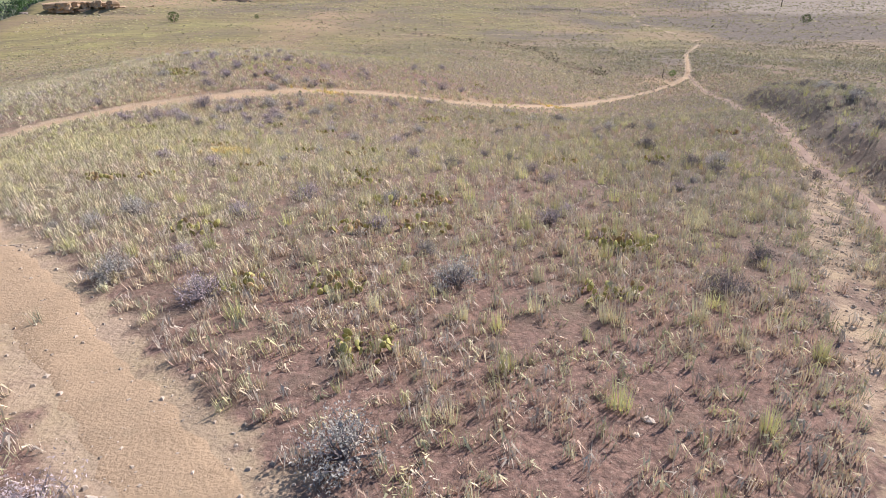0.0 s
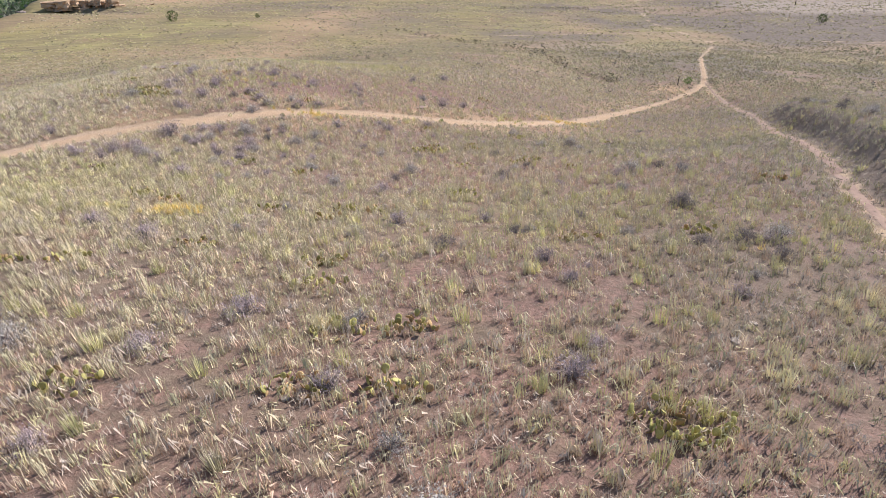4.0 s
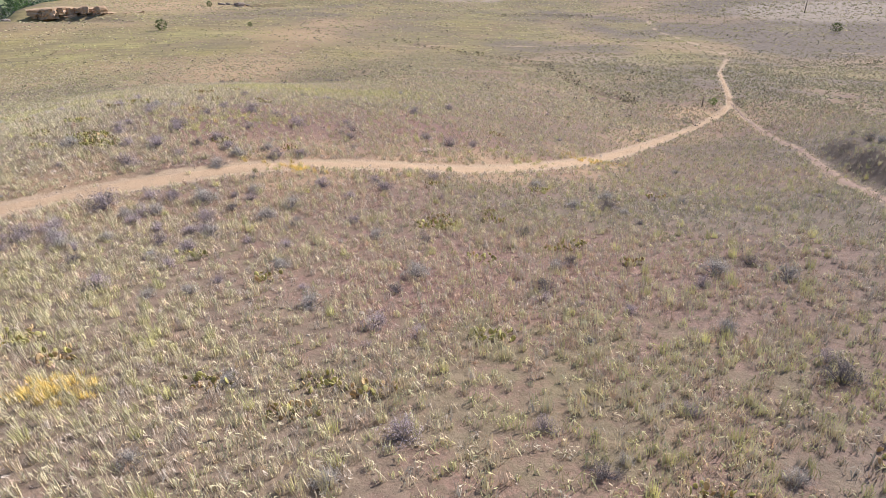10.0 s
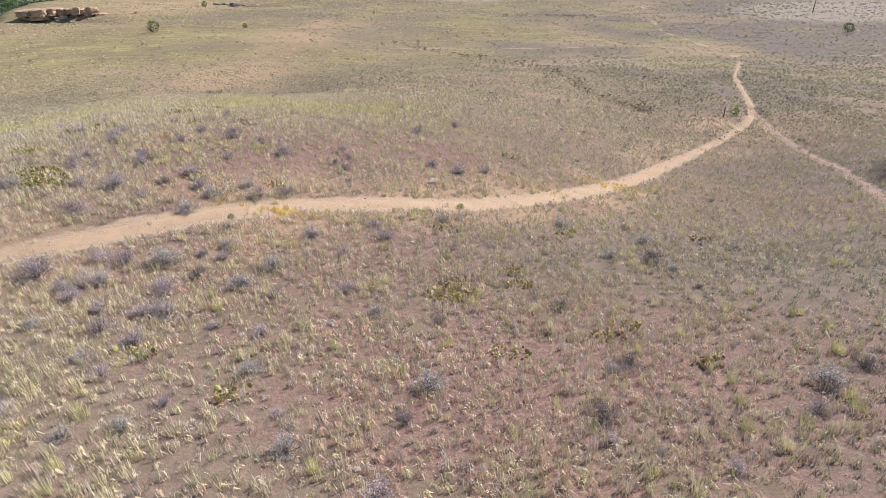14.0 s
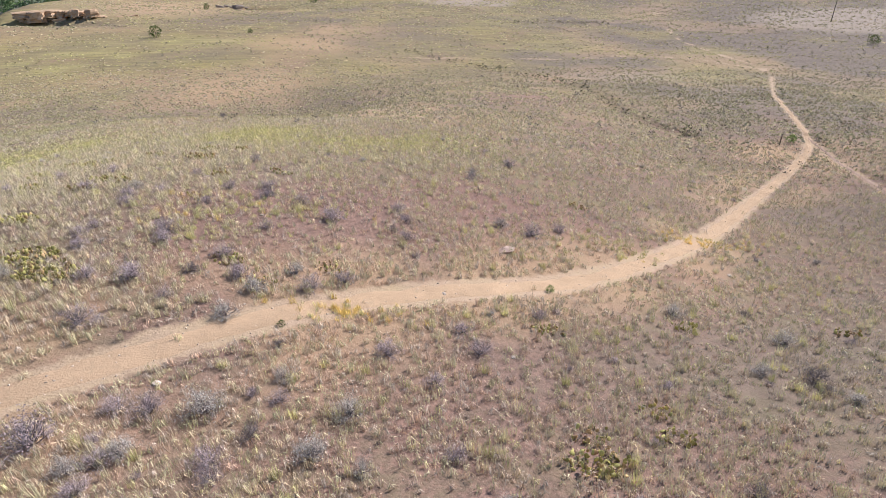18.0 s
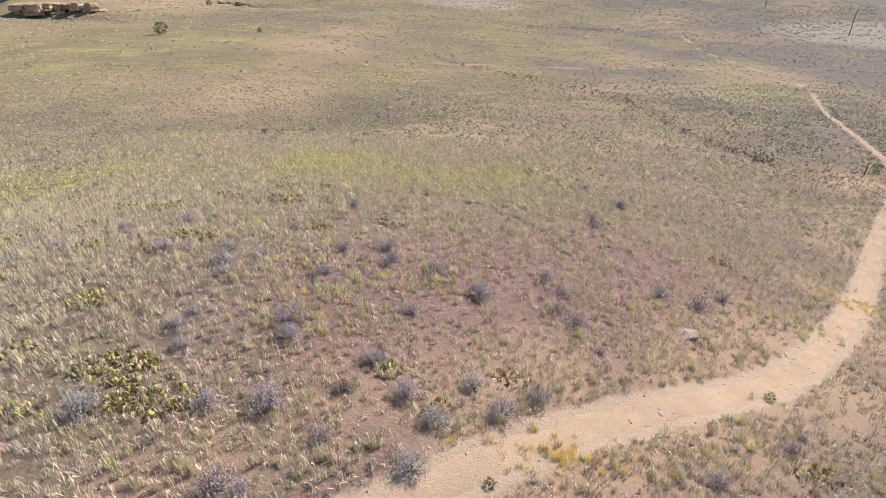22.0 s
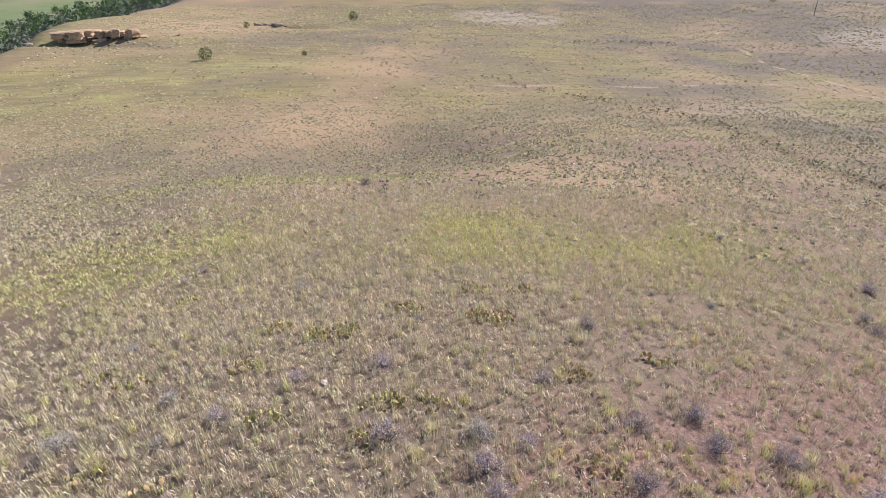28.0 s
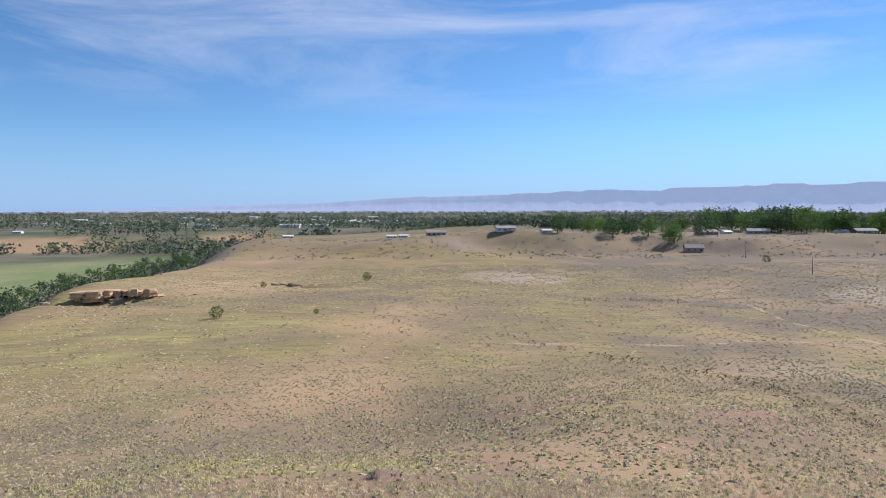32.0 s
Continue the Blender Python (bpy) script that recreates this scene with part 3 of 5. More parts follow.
# ---- trails: trodden strips a little proud of the soil, with ragged edges ----
def trail(name, line, half, label, mat, pitch=0.15):
    q = bend(line, pitch)
    d = np.gradient(q, axis=0)
    n = np.stack([-d[:, 1], d[:, 0]], 1) / np.linalg.norm(d, axis=1)[:, None]
    s = np.r_[0, np.cumsum(np.linalg.norm(np.diff(q, axis=0), axis=1))]
    across = np.linspace(-1, 1, 9)
    half = half * 0.68
    half = half * narrowing(q[:, 1])
    wide_l = half * (0.38 + 0.8 * fbm(s, 0 * s, 1.1, 71) + 0.45 * fbm(s, 0 * s, 0.35, 73))
    wide_r = half * (0.38 + 0.8 * fbm(s, 0 * s, 0.9, 75) + 0.45 * fbm(s, 0 * s, 0.35, 77))
    reach = np.where(across[None] < 0, across[None] * wide_l[:, None], across[None] * wide_r[:, None])
    p = q[:, None] + n[:, None] * reach[..., None]
    z = land(p[..., 0], p[..., 1]) + 0.02 - 0.06 * np.abs(across[None]) ** 4
    k = np.arange(p.shape[0] * 9).reshape(-1, 9)
    f = np.stack([k[:-1, :-1], k[:-1, 1:], k[1:, 1:], k[1:, :-1]], -1).reshape(-1, 4)
    me = mesh_of(name, np.concatenate([p, z[..., None]], -1).reshape(-1, 3), f, mat, smooth=True)
    return tagged(new(name, me), label, "trail", kind="structure")


def trail_material():
    mat, ns, ls, b = material("trodden_dirt", 0.95)
    pos = ns.new("ShaderNodeNewGeometry").outputs["Position"]
    fine, mid = n_noise(ns, ls, 0.05, 4, pos, 0.7), n_noise(ns, ls, 1.1, 5, pos)
    c = n_mix(ns, ls, n_range(ns, ls, fine, 0.35, 0.65), (0.465, 0.32, 0.19), (0.33, 0.225, 0.135))
    c = n_mix(ns, ls, n_range(ns, ls, mid, 0.35, 0.65), c, (0.475, 0.325, 0.195))
    c = n_mix(ns, ls, n_range(ns, ls, n_noise(ns, ls, 0.3, 5, pos), 0.55, 0.75, 0.0, 0.5), c, (0.31, 0.235, 0.145))
    ls.new(c, b.inputs["Base Color"])
    n_bump(ns, ls, b, n_math(ns, ls, "ADD", n_math(ns, ls, "MULTIPLY", fine, 0.5), mid), 0.06, 0.8)
    return mat


M_TRAIL = trail_material()
trail("trail", TRAIL[:20], 0.78, "narrow tan dirt trail curving through dry grass", M_TRAIL)
trail("trail", LOOP, 0.95, "gravelly tan dirt track across the ridge", M_TRAIL)
# the road's reddish dirt is darkened in colour to stand for shade
trail("trail", ROAD, 0.36, "rutted reddish dirt track beside a low bank, shade painted into its tone", plain("shaded_rutted_dirt", (0.25, 0.165, 0.125), (0.37, 0.26, 0.185), 1.4, 0.95, 0.04))

# ---- grass: tufts of single blades, for ever in one piece ----
GREENS = np.array([(0.60, 0.50, 0.315), (0.56, 0.485, 0.235), (0.68, 0.51, 0.345), (0.58, 0.37, 0.28), (0.47, 0.42, 0.24), (0.56, 0.435, 0.365), (0.72, 0.51, 0.17)]) * (1.08, 1.14, 1.08)


def tufts(x, y, tall, wide, blades, blade_w, colour, seed):
    """Blades as thin triangles that lean out of each tuft's foot: verts, faces, colours."""
    r = np.random.default_rng(seed)
    n = len(x)
    z = land(x, y) - 0.02
    X, Y, Z, T, W = (np.repeat(v, blades) for v in (x, y, z, tall, wide))
    a, k = r.random(n * blades) * 2 * np.pi, np.sqrt(r.random(n * blades))
    bx, by = X + 0.33 * W * k * np.cos(a), Y + 0.33 * W * k * np.sin(a)
    h = T * (1.1 - 0.45 * k * k) * (0.55 + 0.6 * r.random(n * blades))
    lean = (0.15 + 0.85 * k) * 0.22 * W * (0.5 + 0.8 * r.random(n * blades))
    # the wind lays them over to one side
    tx, ty = bx + lean * np.cos(a) - 0.10 * h, by + lean * np.sin(a) - 0.04 * h
    t = r.random(n * blades) * np.pi
    hw = blade_w * (0.6 + 0.8 * r.random(n * blades))
    v = np.empty((n * blades, 3, 3), np.float32)
    v[:, 0] = np.stack([bx - hw * np.cos(t), by - hw * np.sin(t), Z], -1)
    v[:, 1] = np.stack([bx + hw * np.cos(t), by + hw * np.sin(t), Z], -1)
    v[:, 2] = np.stack([tx, ty, Z + h], -1)
    c = np.repeat(colour * (0.76 + 0.44 * r.random((n, 1))), blades, 0) * (0.92 + 0.16 * r.random((n * blades, 1)))
    c3 = np.repeat(c[:, None], 3, 1)
    c3[:, 2] *= 1.12
    return v.reshape(-1, 3), c3.reshape(-1, 3)


def thatch(x, y, tall, wide, blades, blade_w, colour, seed):
    """Blades that droop from the crown of each tuft outward and down, so that it closes to a shaggy mound."""
    r = np.random.default_rng(seed)
    n = len(x) * blades
    z = land(x, y) - 0.015
    X, Y, Z, T, W = (np.repeat(v, blades) for v in (x, y, z, tall, wide))
    a, k0 = r.random(n) * 2 * np.pi, 0.62 * np.sqrt(r.random(n)) - 0.12
    k1 = k0 + 0.42 + 0.35 * r.random(n)
    a1 = a + r.normal(0, 0.45, n)
    R = 0.5 * W
    h0 = T * (1 - 0.75 * k0 * k0) * (0.85 + 0.3 * r.random(n))
    h1 = T * np.maximum(1 - 0.95 * k1 * k1 + r.normal(0, 0.14, n), 0.02)
    ca, sa = np.cos(a), np.sin(a)
    bx, by = X + R * k0 * ca - 0.10 * h0, Y + R * k0 * sa
    tx, ty = X + R * k1 * np.cos(a1) - 0.16 * h1, Y + R * k1 * np.sin(a1)
    hw = blade_w * (0.55 + 0.9 * r.random(n))
    skew = r.normal(0, 0.35, n) * hw
    v = np.empty((n, 3, 3), np.float32)
    v[:, 0] = np.stack([bx + hw * sa, by - hw * ca, Z + h0 + skew], -1)
    v[:, 1] = np.stack([tx, ty, Z + h1], -1)
    v[:, 2] = np.stack([bx - hw * sa, by + hw * ca, Z + h0 - skew], -1)
    c = np.repeat(colour * (0.76 + 0.44 * r.random((len(x), 1))), blades, 0) * (0.92 + 0.16 * r.random((n, 1)))
    return v.reshape(-1, 3), np.repeat(c, 3, 0)


def mounds(x, y, tall, wide, colour, seed, sides=5):
    """Low shaggy domes, each a ragged cone whose top leans with the wind."""
    r = np.random.default_rng(seed)
    n = len(x)
    z = land(x, y)
    a = (np.arange(sides) + 0.6 * r.random((n, sides))) * 2 * np.pi / sides
    rad = 0.5 * wide[:, None] * (0.7 + 0.6 * r.random((n, sides)))
    ring = np.stack([x[:, None] + rad * np.cos(a), y[:, None] + rad * np.sin(a), np.repeat(z[:, None] - 0.03, sides, 1)], -1)
    top = np.stack([x - 0.2 * tall + 0.12 * wide * r.normal(size=n), y + 0.12 * wide * r.normal(size=n), z + tall], -1)
    v = np.stack([ring, np.roll(ring, -1, 1), np.repeat(top[:, None], sides, 1)], 2).reshape(-1, 3)
    c = np.repeat(colour * (0.36 + 0.34 * r.random((n, 1))), sides, 0) * (0.9 + 0.2 * r.random((n * sides, 1)))
    return v.astype(np.float32), np.repeat(c, 3, 0)


def tuft_colour(x, y, r):
    lush, bare = lushness(x, y), bareness(x, y)
    zone = fbm(x, y, 7, 81)
    thick = thickness(x, y)
    wts = np.stack([0.9 + 2.5 * thick, 0.25 + 6.0 * lush, 0.35 + 0.6 * step(0.45, 0.7, zone) + 0.5 * thick, 0.18 + 1.1 * bare, 0.5 * (1 - bare), 0.55 + 0.4 * (1 - lush)], 1)
    pick = (wts.cumsum(1) / wts.sum(1)[:, None] < r.random(len(x))[:, None]).sum(1)
    c = 0.66 * GREENS[:6][pick] + 0.34 * (np.array((0.57, 0.46, 0.305)) + np.array((0.05, 0.08, -0.10)) * lush[:, None])
    return c * (1 - duskiness(x, y)[:, None] * (0.20, 0.18, 0.20))


def sow(count, x0, x1, y0, y1, seed, keep=lambda x, y: 1.0):
    r = np.random.default_rng(seed)
    x, y = x0 + (x1 - x0) * r.random(count), y0 + (y1 - y0) * r.random(count)
    ok = r.random(count) < keep(x, y)
    return x[ok], y[ok], r


def strew(pitch, x0, x1, y0, y1, seed, keep):
    """Tuft places about one pitch apart, each shifted a little."""
    r = np.random.default_rng(seed)
    X, Y = np.meshgrid(np.arange(x0, x1, pitch), np.arange(y0, y1, pitch))
    X[1::2] += 0.5 * pitch
    x, y = X.ravel() + pitch * 0.85 * (r.random(X.size) - 0.5), Y.ravel() + pitch * 0.85 * (r.random(X.size) - 0.5)
    ok = r.random(x.size) < keep(x, y)
    return x[ok], y[ok], r


def by_walk(x, y):
    """Distance across from the line over which the land is seen from nearest by."""
    return np.abs(x - np.interp(y, (4, 25, 36, 52), (0.0, -1.5, -7.0, -14.5)))


def room_near(x, y):
    """Room for a tuft: off the trails, thin on bare soil, in clumps."""
    d = (1 - 0.985 * step(0.25, 0.8, worn(x, y))) * (1 - 0.42 * bareness(x, y)) * np.maximum(0.42 + 0.7 * step(0.3, 0.58, fbm(x, y, 1.3, 91, 2)), 1.1 * thickness(x, y))
    return d * (np.abs(x + 4) < 12 + 0.75 * np.maximum(y - 2, 0)) * (1 - step(64, 82, y + 8 * (fbm(x, y, 6, 87) - 0.5)))


def grass(name, sets, label, mat):
    v = np.concatenate([s[0] for s in sets])
    c = np.concatenate([s[1] for s in sets])
    me = mesh_of(name, v, np.arange(len(v)).reshape(-1, 3), mat, colours=c)
    return tagged(new(name, me), label, "grass", kind="stuff")


near, low = [], []
close_by = lambda x, y: 1 - step(9, 17, by_walk(x, y) + 6 * (fbm(x, y, 3, 89) - 0.5))
inner = lambda x, y: room_near(x, y) * close_by(x, y)
outer = lambda x, y: room_near(x, y) * (1 - close_by(x, y))
x, y, r = strew(0.205, -32, 16, 1.5, 72, 101, inner)
tall, wide, tint = 0.12 + 0.21 * r.random(len(x)) ** 1.6, 0.18 + 0.18 * r.random(len(x)), tuft_colour(x, y, r)
near += [thatch(x, y, tall * 0.75, wide * 1.1, 6, 0.0115, tint, 11), tufts(x, y, tall * 1.25, wide, 16, 0.0070, tint, 1)]
x, y, r = strew(0.29, -50, 42, 6, 84, 102, outer)
tall, wide, tint = 0.14 + 0.18 * r.random(len(x)) ** 1.3, 0.22 + 0.22 * r.random(len(x)), tuft_colour(x, y, r)
near += [thatch(x, y, tall * 0.75, wide * 1.1, 5, 0.018, tint, 6), tufts(x, y, tall * 1.15, wide, 8, 0.012, tint, 16)]
# litter, dead stalks and seedlings between them
x, y, r = sow(84000, -30, 16, 1.5, 62, 103, lambda x, y: (0.75 * (worn(x, y) < 0.35) + 0.05) * (by_walk(x, y) < 15))
near.append(tufts(x, y, 0.025 + 0.06 * r.random(len(x)), 0.12 + 0.14 * r.random(len(x)), 5, 0.007, GREENS[r.choice(7, len(x), p=(0.1, 0.05, 0.2, 0.34, 0.06, 0.25, 0.0))] * (0.6 + 0.45 * r.random((len(x), 1))), 2))
# tall showy bunches
x, y, r = sow(1500, -30, 26, 2, 54, 105, room_near)
near.append(tufts(x, y, 0.30 + 0.2 * r.random(len(x)), 0.26 + 0.14 * r.random(len(x)), 60, 0.0055, GREENS[(r.random(len(x)) < 0.45) * 1 + 0], 3))
# straw-yellow spots
for k, (cx, cy, rx, ry, n) in enumerate(((-6.65, 20.0, 0.38, 0.28, 70), (-5.2, 36.9, 1.2, 0.3, 60), (11.6, 49.2, 1.6, 0.5, 70), (-11.5, 40.9, 0.9, 1.0, 50), (-11.0, 42.6, 1.6, 1.2, 80), (-7.6, 44.0, 1.6, 1.2, 60), (5.6, 46.0, 1.0, 0.6, 50), (-9.0, 20.4, 0.6, 0.4, 30), (8.5, 16.8, 0.6, 0.6, 24))):
    r = np.random.default_rng(120 + k)
    x, y = cx + rx * r.normal(size=n), cy + ry * r.normal(size=n)
    near.append(tufts(x, y, 0.16 + 0.14 * r.random(n), 0.2 + 0.14 * r.random(n), 34, 0.0058, GREENS[np.where(r.random(n) < (0.7 if k in (0, 1, 2) else 0.12), 6, 1)], 130 + k))
grass("grass", near, "tufts of dry yellow-green bunch grass on pinkish soil", M_GRASS)
far = []
x, y, r = strew(0.42, -80, 84, 54, 130, 107, lambda x, y: (1 - step(0.3, 0.8, worn(x, y))) * (1 - 0.6 * bareness(x, y)) * (0.3 + 0.9 * step(0.3, 0.6, fbm(x, y, 2.2, 93))) * (np.abs(x + 4) < 24 + 0.62 * y) * step(54, 74, y + 8 * (fbm(x, y, 6, 87) - 0.5)) * (1 - 0.75 * step(88, 130, y + 14 * (fbm(x, y, 9, 99) - 0.5))))
tall, wide, tint = 0.14 + 0.2 * r.random(len(x)) ** 1.3, 0.3 + 0.3 * r.random(len(x)), tuft_colour(x, y, r) * (0.95, 0.93, 0.82)
low.append(mounds(x, y, tall * 0.42, wide * 1.1, tint * 1.05, 4))
far.append(tufts(x, y, tall * 1.1, wide, 6, 0.016, tint, 14))
x, y, r = sow(70000, -140, 190, 84, 350, 109, lambda x, y: (0.2 + 0.9 * step(0.35, 0.62, fbm(x, y, 5, 95))) * (x > np.interp(y, EDGE_Y, EDGE_X) + 4) * (np.abs(x) < 40 + 0.68 * y) * step(84, 128, y + 14 * (fbm(x, y, 9, 99) - 0.5)))
size = np.interp(y, (84, 150, 300), (0.55, 0.85, 1.3)) * (0.6 + 0.8 * r.random(len(x)) ** 2)
low.append(mounds(x, y, 0.17 * size, 0.8 * size, 1.15 * tuft_colour(x, y, r) * (0.92, 0.90, 0.74), 5))
grass("grass", far, "thin dry grass stalks over the basin floor", M_GRASS)
grass("grass", low, "low dry grass and scrub over the basin floor", M_SWARD)


# ---- stones ----
def stone_mesh(name, seed, mat, flat=0.6):
    r = np.random.default_rng(seed)
    bm = bmesh.new()
    bmesh.ops.create_icosphere(bm, subdivisions=1, radius=0.5)
    for v in bm.verts:
        v.co *= 0.8 + 0.4 * r.random()
        v.co.z = max(v.co.z, -0.3) * flat
    return from_bm(name, bm, mat)


def gravel(count, seed):
    r = np.random.default_rng(seed)
    base = np.array([(-1, -.7, 0), (.8, -1, 0), (1, .7, 0), (-.7, 1, 0), (-.45, -.4, .75), (.5, -.35, .65), (.4, .5, .8), (-.3, .5, .6)])
    quad = np.array([(0, 1, 5, 4), (1, 2, 6, 5), (2, 3, 7, 6), (3, 0, 4, 7), (4, 5, 6, 7)])
    out = []
    for line, half, k in ((TRAIL[:17], 1.15, 0.34), (LOOP, 1.35, 0.26), (RUT[:7], 0.85, 0.2), (ROAD[2:11], 0.9, 0.2)):
        q = bend(line, 0.25)
        m = int(count * k)
        p = q[r.integers(0, len(q), m)] + r.normal(0, half * 0.55, (m, 2))
        out.append(p)
    m = int(count * 1.0)
    p = np.stack([-22 + 40 * r.random(m), 2 + 50 * r.random(m)], 1)
    out.append(p[r.random(m) < 0.15 + bareness(p[:, 0], p[:, 1])])
    p = np.concatenate(out)
    z = land(p[:, 0], p[:, 1]) + 0.005
    s = 0.010 + 0.032 * r.random(len(p)) ** 5
    a = r.random(len(p)) * 6.28
    c, sn = np.cos(a), np.sin(a)
    v = base[None] * (s[:, None] * (0.7 + 0.6 * r.random((len(p), 3))))[:, None]
    w = np.stack([v[..., 0] * c[:, None] - v[..., 1] * sn[:, None] + p[:, :1], v[..., 0] * sn[:, None] + v[..., 1] * c[:, None] + p[:, 1:], v[..., 2] + z[:, None]], -1)
    f = (quad[None] + 8 * np.arange(len(p))[:, None, None]).reshape(-1, 4)
    col = np.repeat(np.array([(0.46, 0.36, 0.265)]) * (0.7 + 0.6 * r.random((len(p), 1))) * np.array([[1, 1, 1]]), 8, 0)
    me = mesh_of("gravel", w.reshape(-1, 3), f, tinted("gravel_stone", 0.9, 0.15), colours=col)
    return tagged(new("gravel", me), "pale angular gravel strewn over trails and bare soil", "gravel", kind="stuff")


gravel(9000, 201)
STONES = [stone_mesh("stone", s, M_STONE) for s in (1, 2, 3, 4)]
r = np.random.default_rng(203)
for k in range(46):
    px, py = -20 + 34 * r.random(), 3 + 46 * r.random()
    s = 0.10 + 0.14 * r.random() ** 2
    ob = new("stone", STONES[k % 4])
    ob.matrix_basis = Matrix.Translation((px, py, float(land(px, py)) + 0.1 * s)) @ Matrix.Rotation(6.28 * r.random(), 4, "Z") @ Matrix.Diagonal((s * 1.3, s, s * 0.8, 1))
    tagged(ob, "small pale stone lying on the soil", "stone", "stones in the grass")
slab = new("rock", stone_mesh("rock", 9, plain("pinkish_boulder", (0.36, 0.25, 0.195), (0.45, 0.33, 0.255), 0.3, 0.9, 0.01), 0.45))
slab.matrix_basis = Matrix.Translation((0.05, 43.15, float(land(0.05, 43.15)) + 0.05)) @ Matrix.Rotation(0.4, 4, "Z") @ Matrix.Diagonal((0.95, 0.6, 0.5, 1))
tagged(slab, "flat pinkish boulder half sunk in the slope above the trail", "rock")


# ---- sagebrush ----
def twig_tris(p0, p1, w):
    """A three-sided tapered stick."""
    d = p1 - p0
    d = d / (np.linalg.norm(d) + 1e-9)
    u = np.cross(d, (0.3, 0.5, 0.8))
    u /= np.linalg.norm(u)
    t = np.cross(d, u)
    ring = [p0 + w * (u * math.cos(a) + t * math.sin(a)) for a in (0, 2.1, 4.2)]
    return [(ring[0], ring[1], p1), (ring[1], ring[2], p1), (ring[2], ring[0], p1)]


def sage_meshes(seed, tint, loose=1.0):
    """A low woody dome: radiating stems and clumps of narrow leaves at their ends; 1 m across."""
    r = np.random.default_rng(seed)
    tris, leaf, cols = [], [], []
    for k in range(34):
        a, e = r.random() * 6.283, 0.12 + 1.35 * r.random() ** 0.75
        ln = (0.36 + 0.16 * r.random()) * (1 - 0.25 * math.sin(e))
        end = np.array([math.cos(a) * math.cos(e), math.sin(a) * math.cos(e), math.sin(e) * 0.95]) * ln
        foot = np.array([math.cos(a), math.sin(a), 0]) * 0.05 * r.random()
        tris += twig_tris(foot, end, 0.014)
        for _ in range(2):
            mid = foot + (end - foot) * (0.45 + 0.4 * r.random())
            tip = mid + (end - foot) * 0.4 + r.normal(0, 0.08, 3)
            tris += twig_tris(mid, tip, 0.007)
            ends = (end, tip)
            for e2 in ends:
                tone = tint * (0.7 + 0.6 * r.random())
                for _ in range(int(8 * loose)):
                    c = e2 + r.normal(0, 0.055, 3)
                    c[2] = max(c[2], 0.01)
                    g, h = r.normal(0, 1, 3), r.normal(0, 1, 3)
                    g, h = g / np.linalg.norm(g) * 0.036, h / np.linalg.norm(h) * 0.013
                    leaf.append((c - h, c + h, c + g))
                    cols += [tone * 0.85, tone * 0.85, tone * 1.15]
    wv = np.array(tris).reshape(-1, 3)
    wood = mesh_of("wood", wv, np.arange(len(wv)).reshape(-1, 3), M_WOOD)
    lv = np.array(leaf).reshape(-1, 3)
    return wood, mesh_of("foliage", lv, np.arange(len(lv)).reshape(-1, 3), M_SAGE, colours=np.array(cols))


LILAC, GREYISH, DARK = np.array([0.55, 0.435, 0.405]), np.array([0.50, 0.445, 0.365]), np.array([0.21, 0.175, 0.15])
SAGES = [sage_meshes(s, t, q) for s, t, q in ((11, LILAC, 1.0), (12, LILAC * 0.9, 1.3), (13, GREYISH, 1.3), (14, GREYISH * 0.8, 1.0), (15, DARK, 1.0), (16, LILAC * 0.75, 0.8))]
SAGE_LABEL = ("lilac-grey rounded sagebrush on dry soil", "dense lilac-grey sagebrush among grass", "silvery grey-green sagebrush on dry soil", "dull grey-green low shrub", "dark leafless low shrub with black stems", "sparse purple-grey dry shrub")


def sage(px, py, size, kind, turn):
    ob = thing("sagebrush", (px, py, float(land(px, py)) - 0.02), SAGE_LABEL[kind], "shrub", "sagebrush on the hills", turn=turn, size=size)
    part("wood", SAGES[kind][0], ob)
    part("foliage", SAGES[kind][1], ob)
    return ob


# those that stand out, then a scatter that keeps off the trails
SAGE_AT_A = ((4.7, 7.9, 0.70, 4), (-3.5, 8.2, 0.80, 0), (0.5, 8.3, 0.85, 2), (-5.3, 9.0, 0.80, 2), (5.9, 9.1, 0.60, 4), (-0.0, 9.5, 0.50, 3), (-4.4, 9.7, 0.50, 0), (-0.9, 10.7, 0.60, 5), (2.5, 10.9, 0.70, 5), (-6.9, 11.6, 0.60, 2), (-3.9, 11.8, 0.60, 0), (-6.3, 12.2, 0.85, 2), (-0.7, 12.4, 0.60, 3), (-2.7, 12.9, 0.70, 0), (6.2, 13.5, 0.50, 5), (2.9, 15.2, 0.60, 5), (8.2, 15.6, 0.60, 4), (0.8, 16.1, 0.60, 4), (11.5, 16.3, 0.60, 4), (6.8, 16.5, 0.45, 4), (7.9, 16.7, 0.70, 4), (8.9, 17.0, 0.80, 2), (2.6, 17.3, 0.50, 4), (-1.3, 17.3, 0.50, 2))
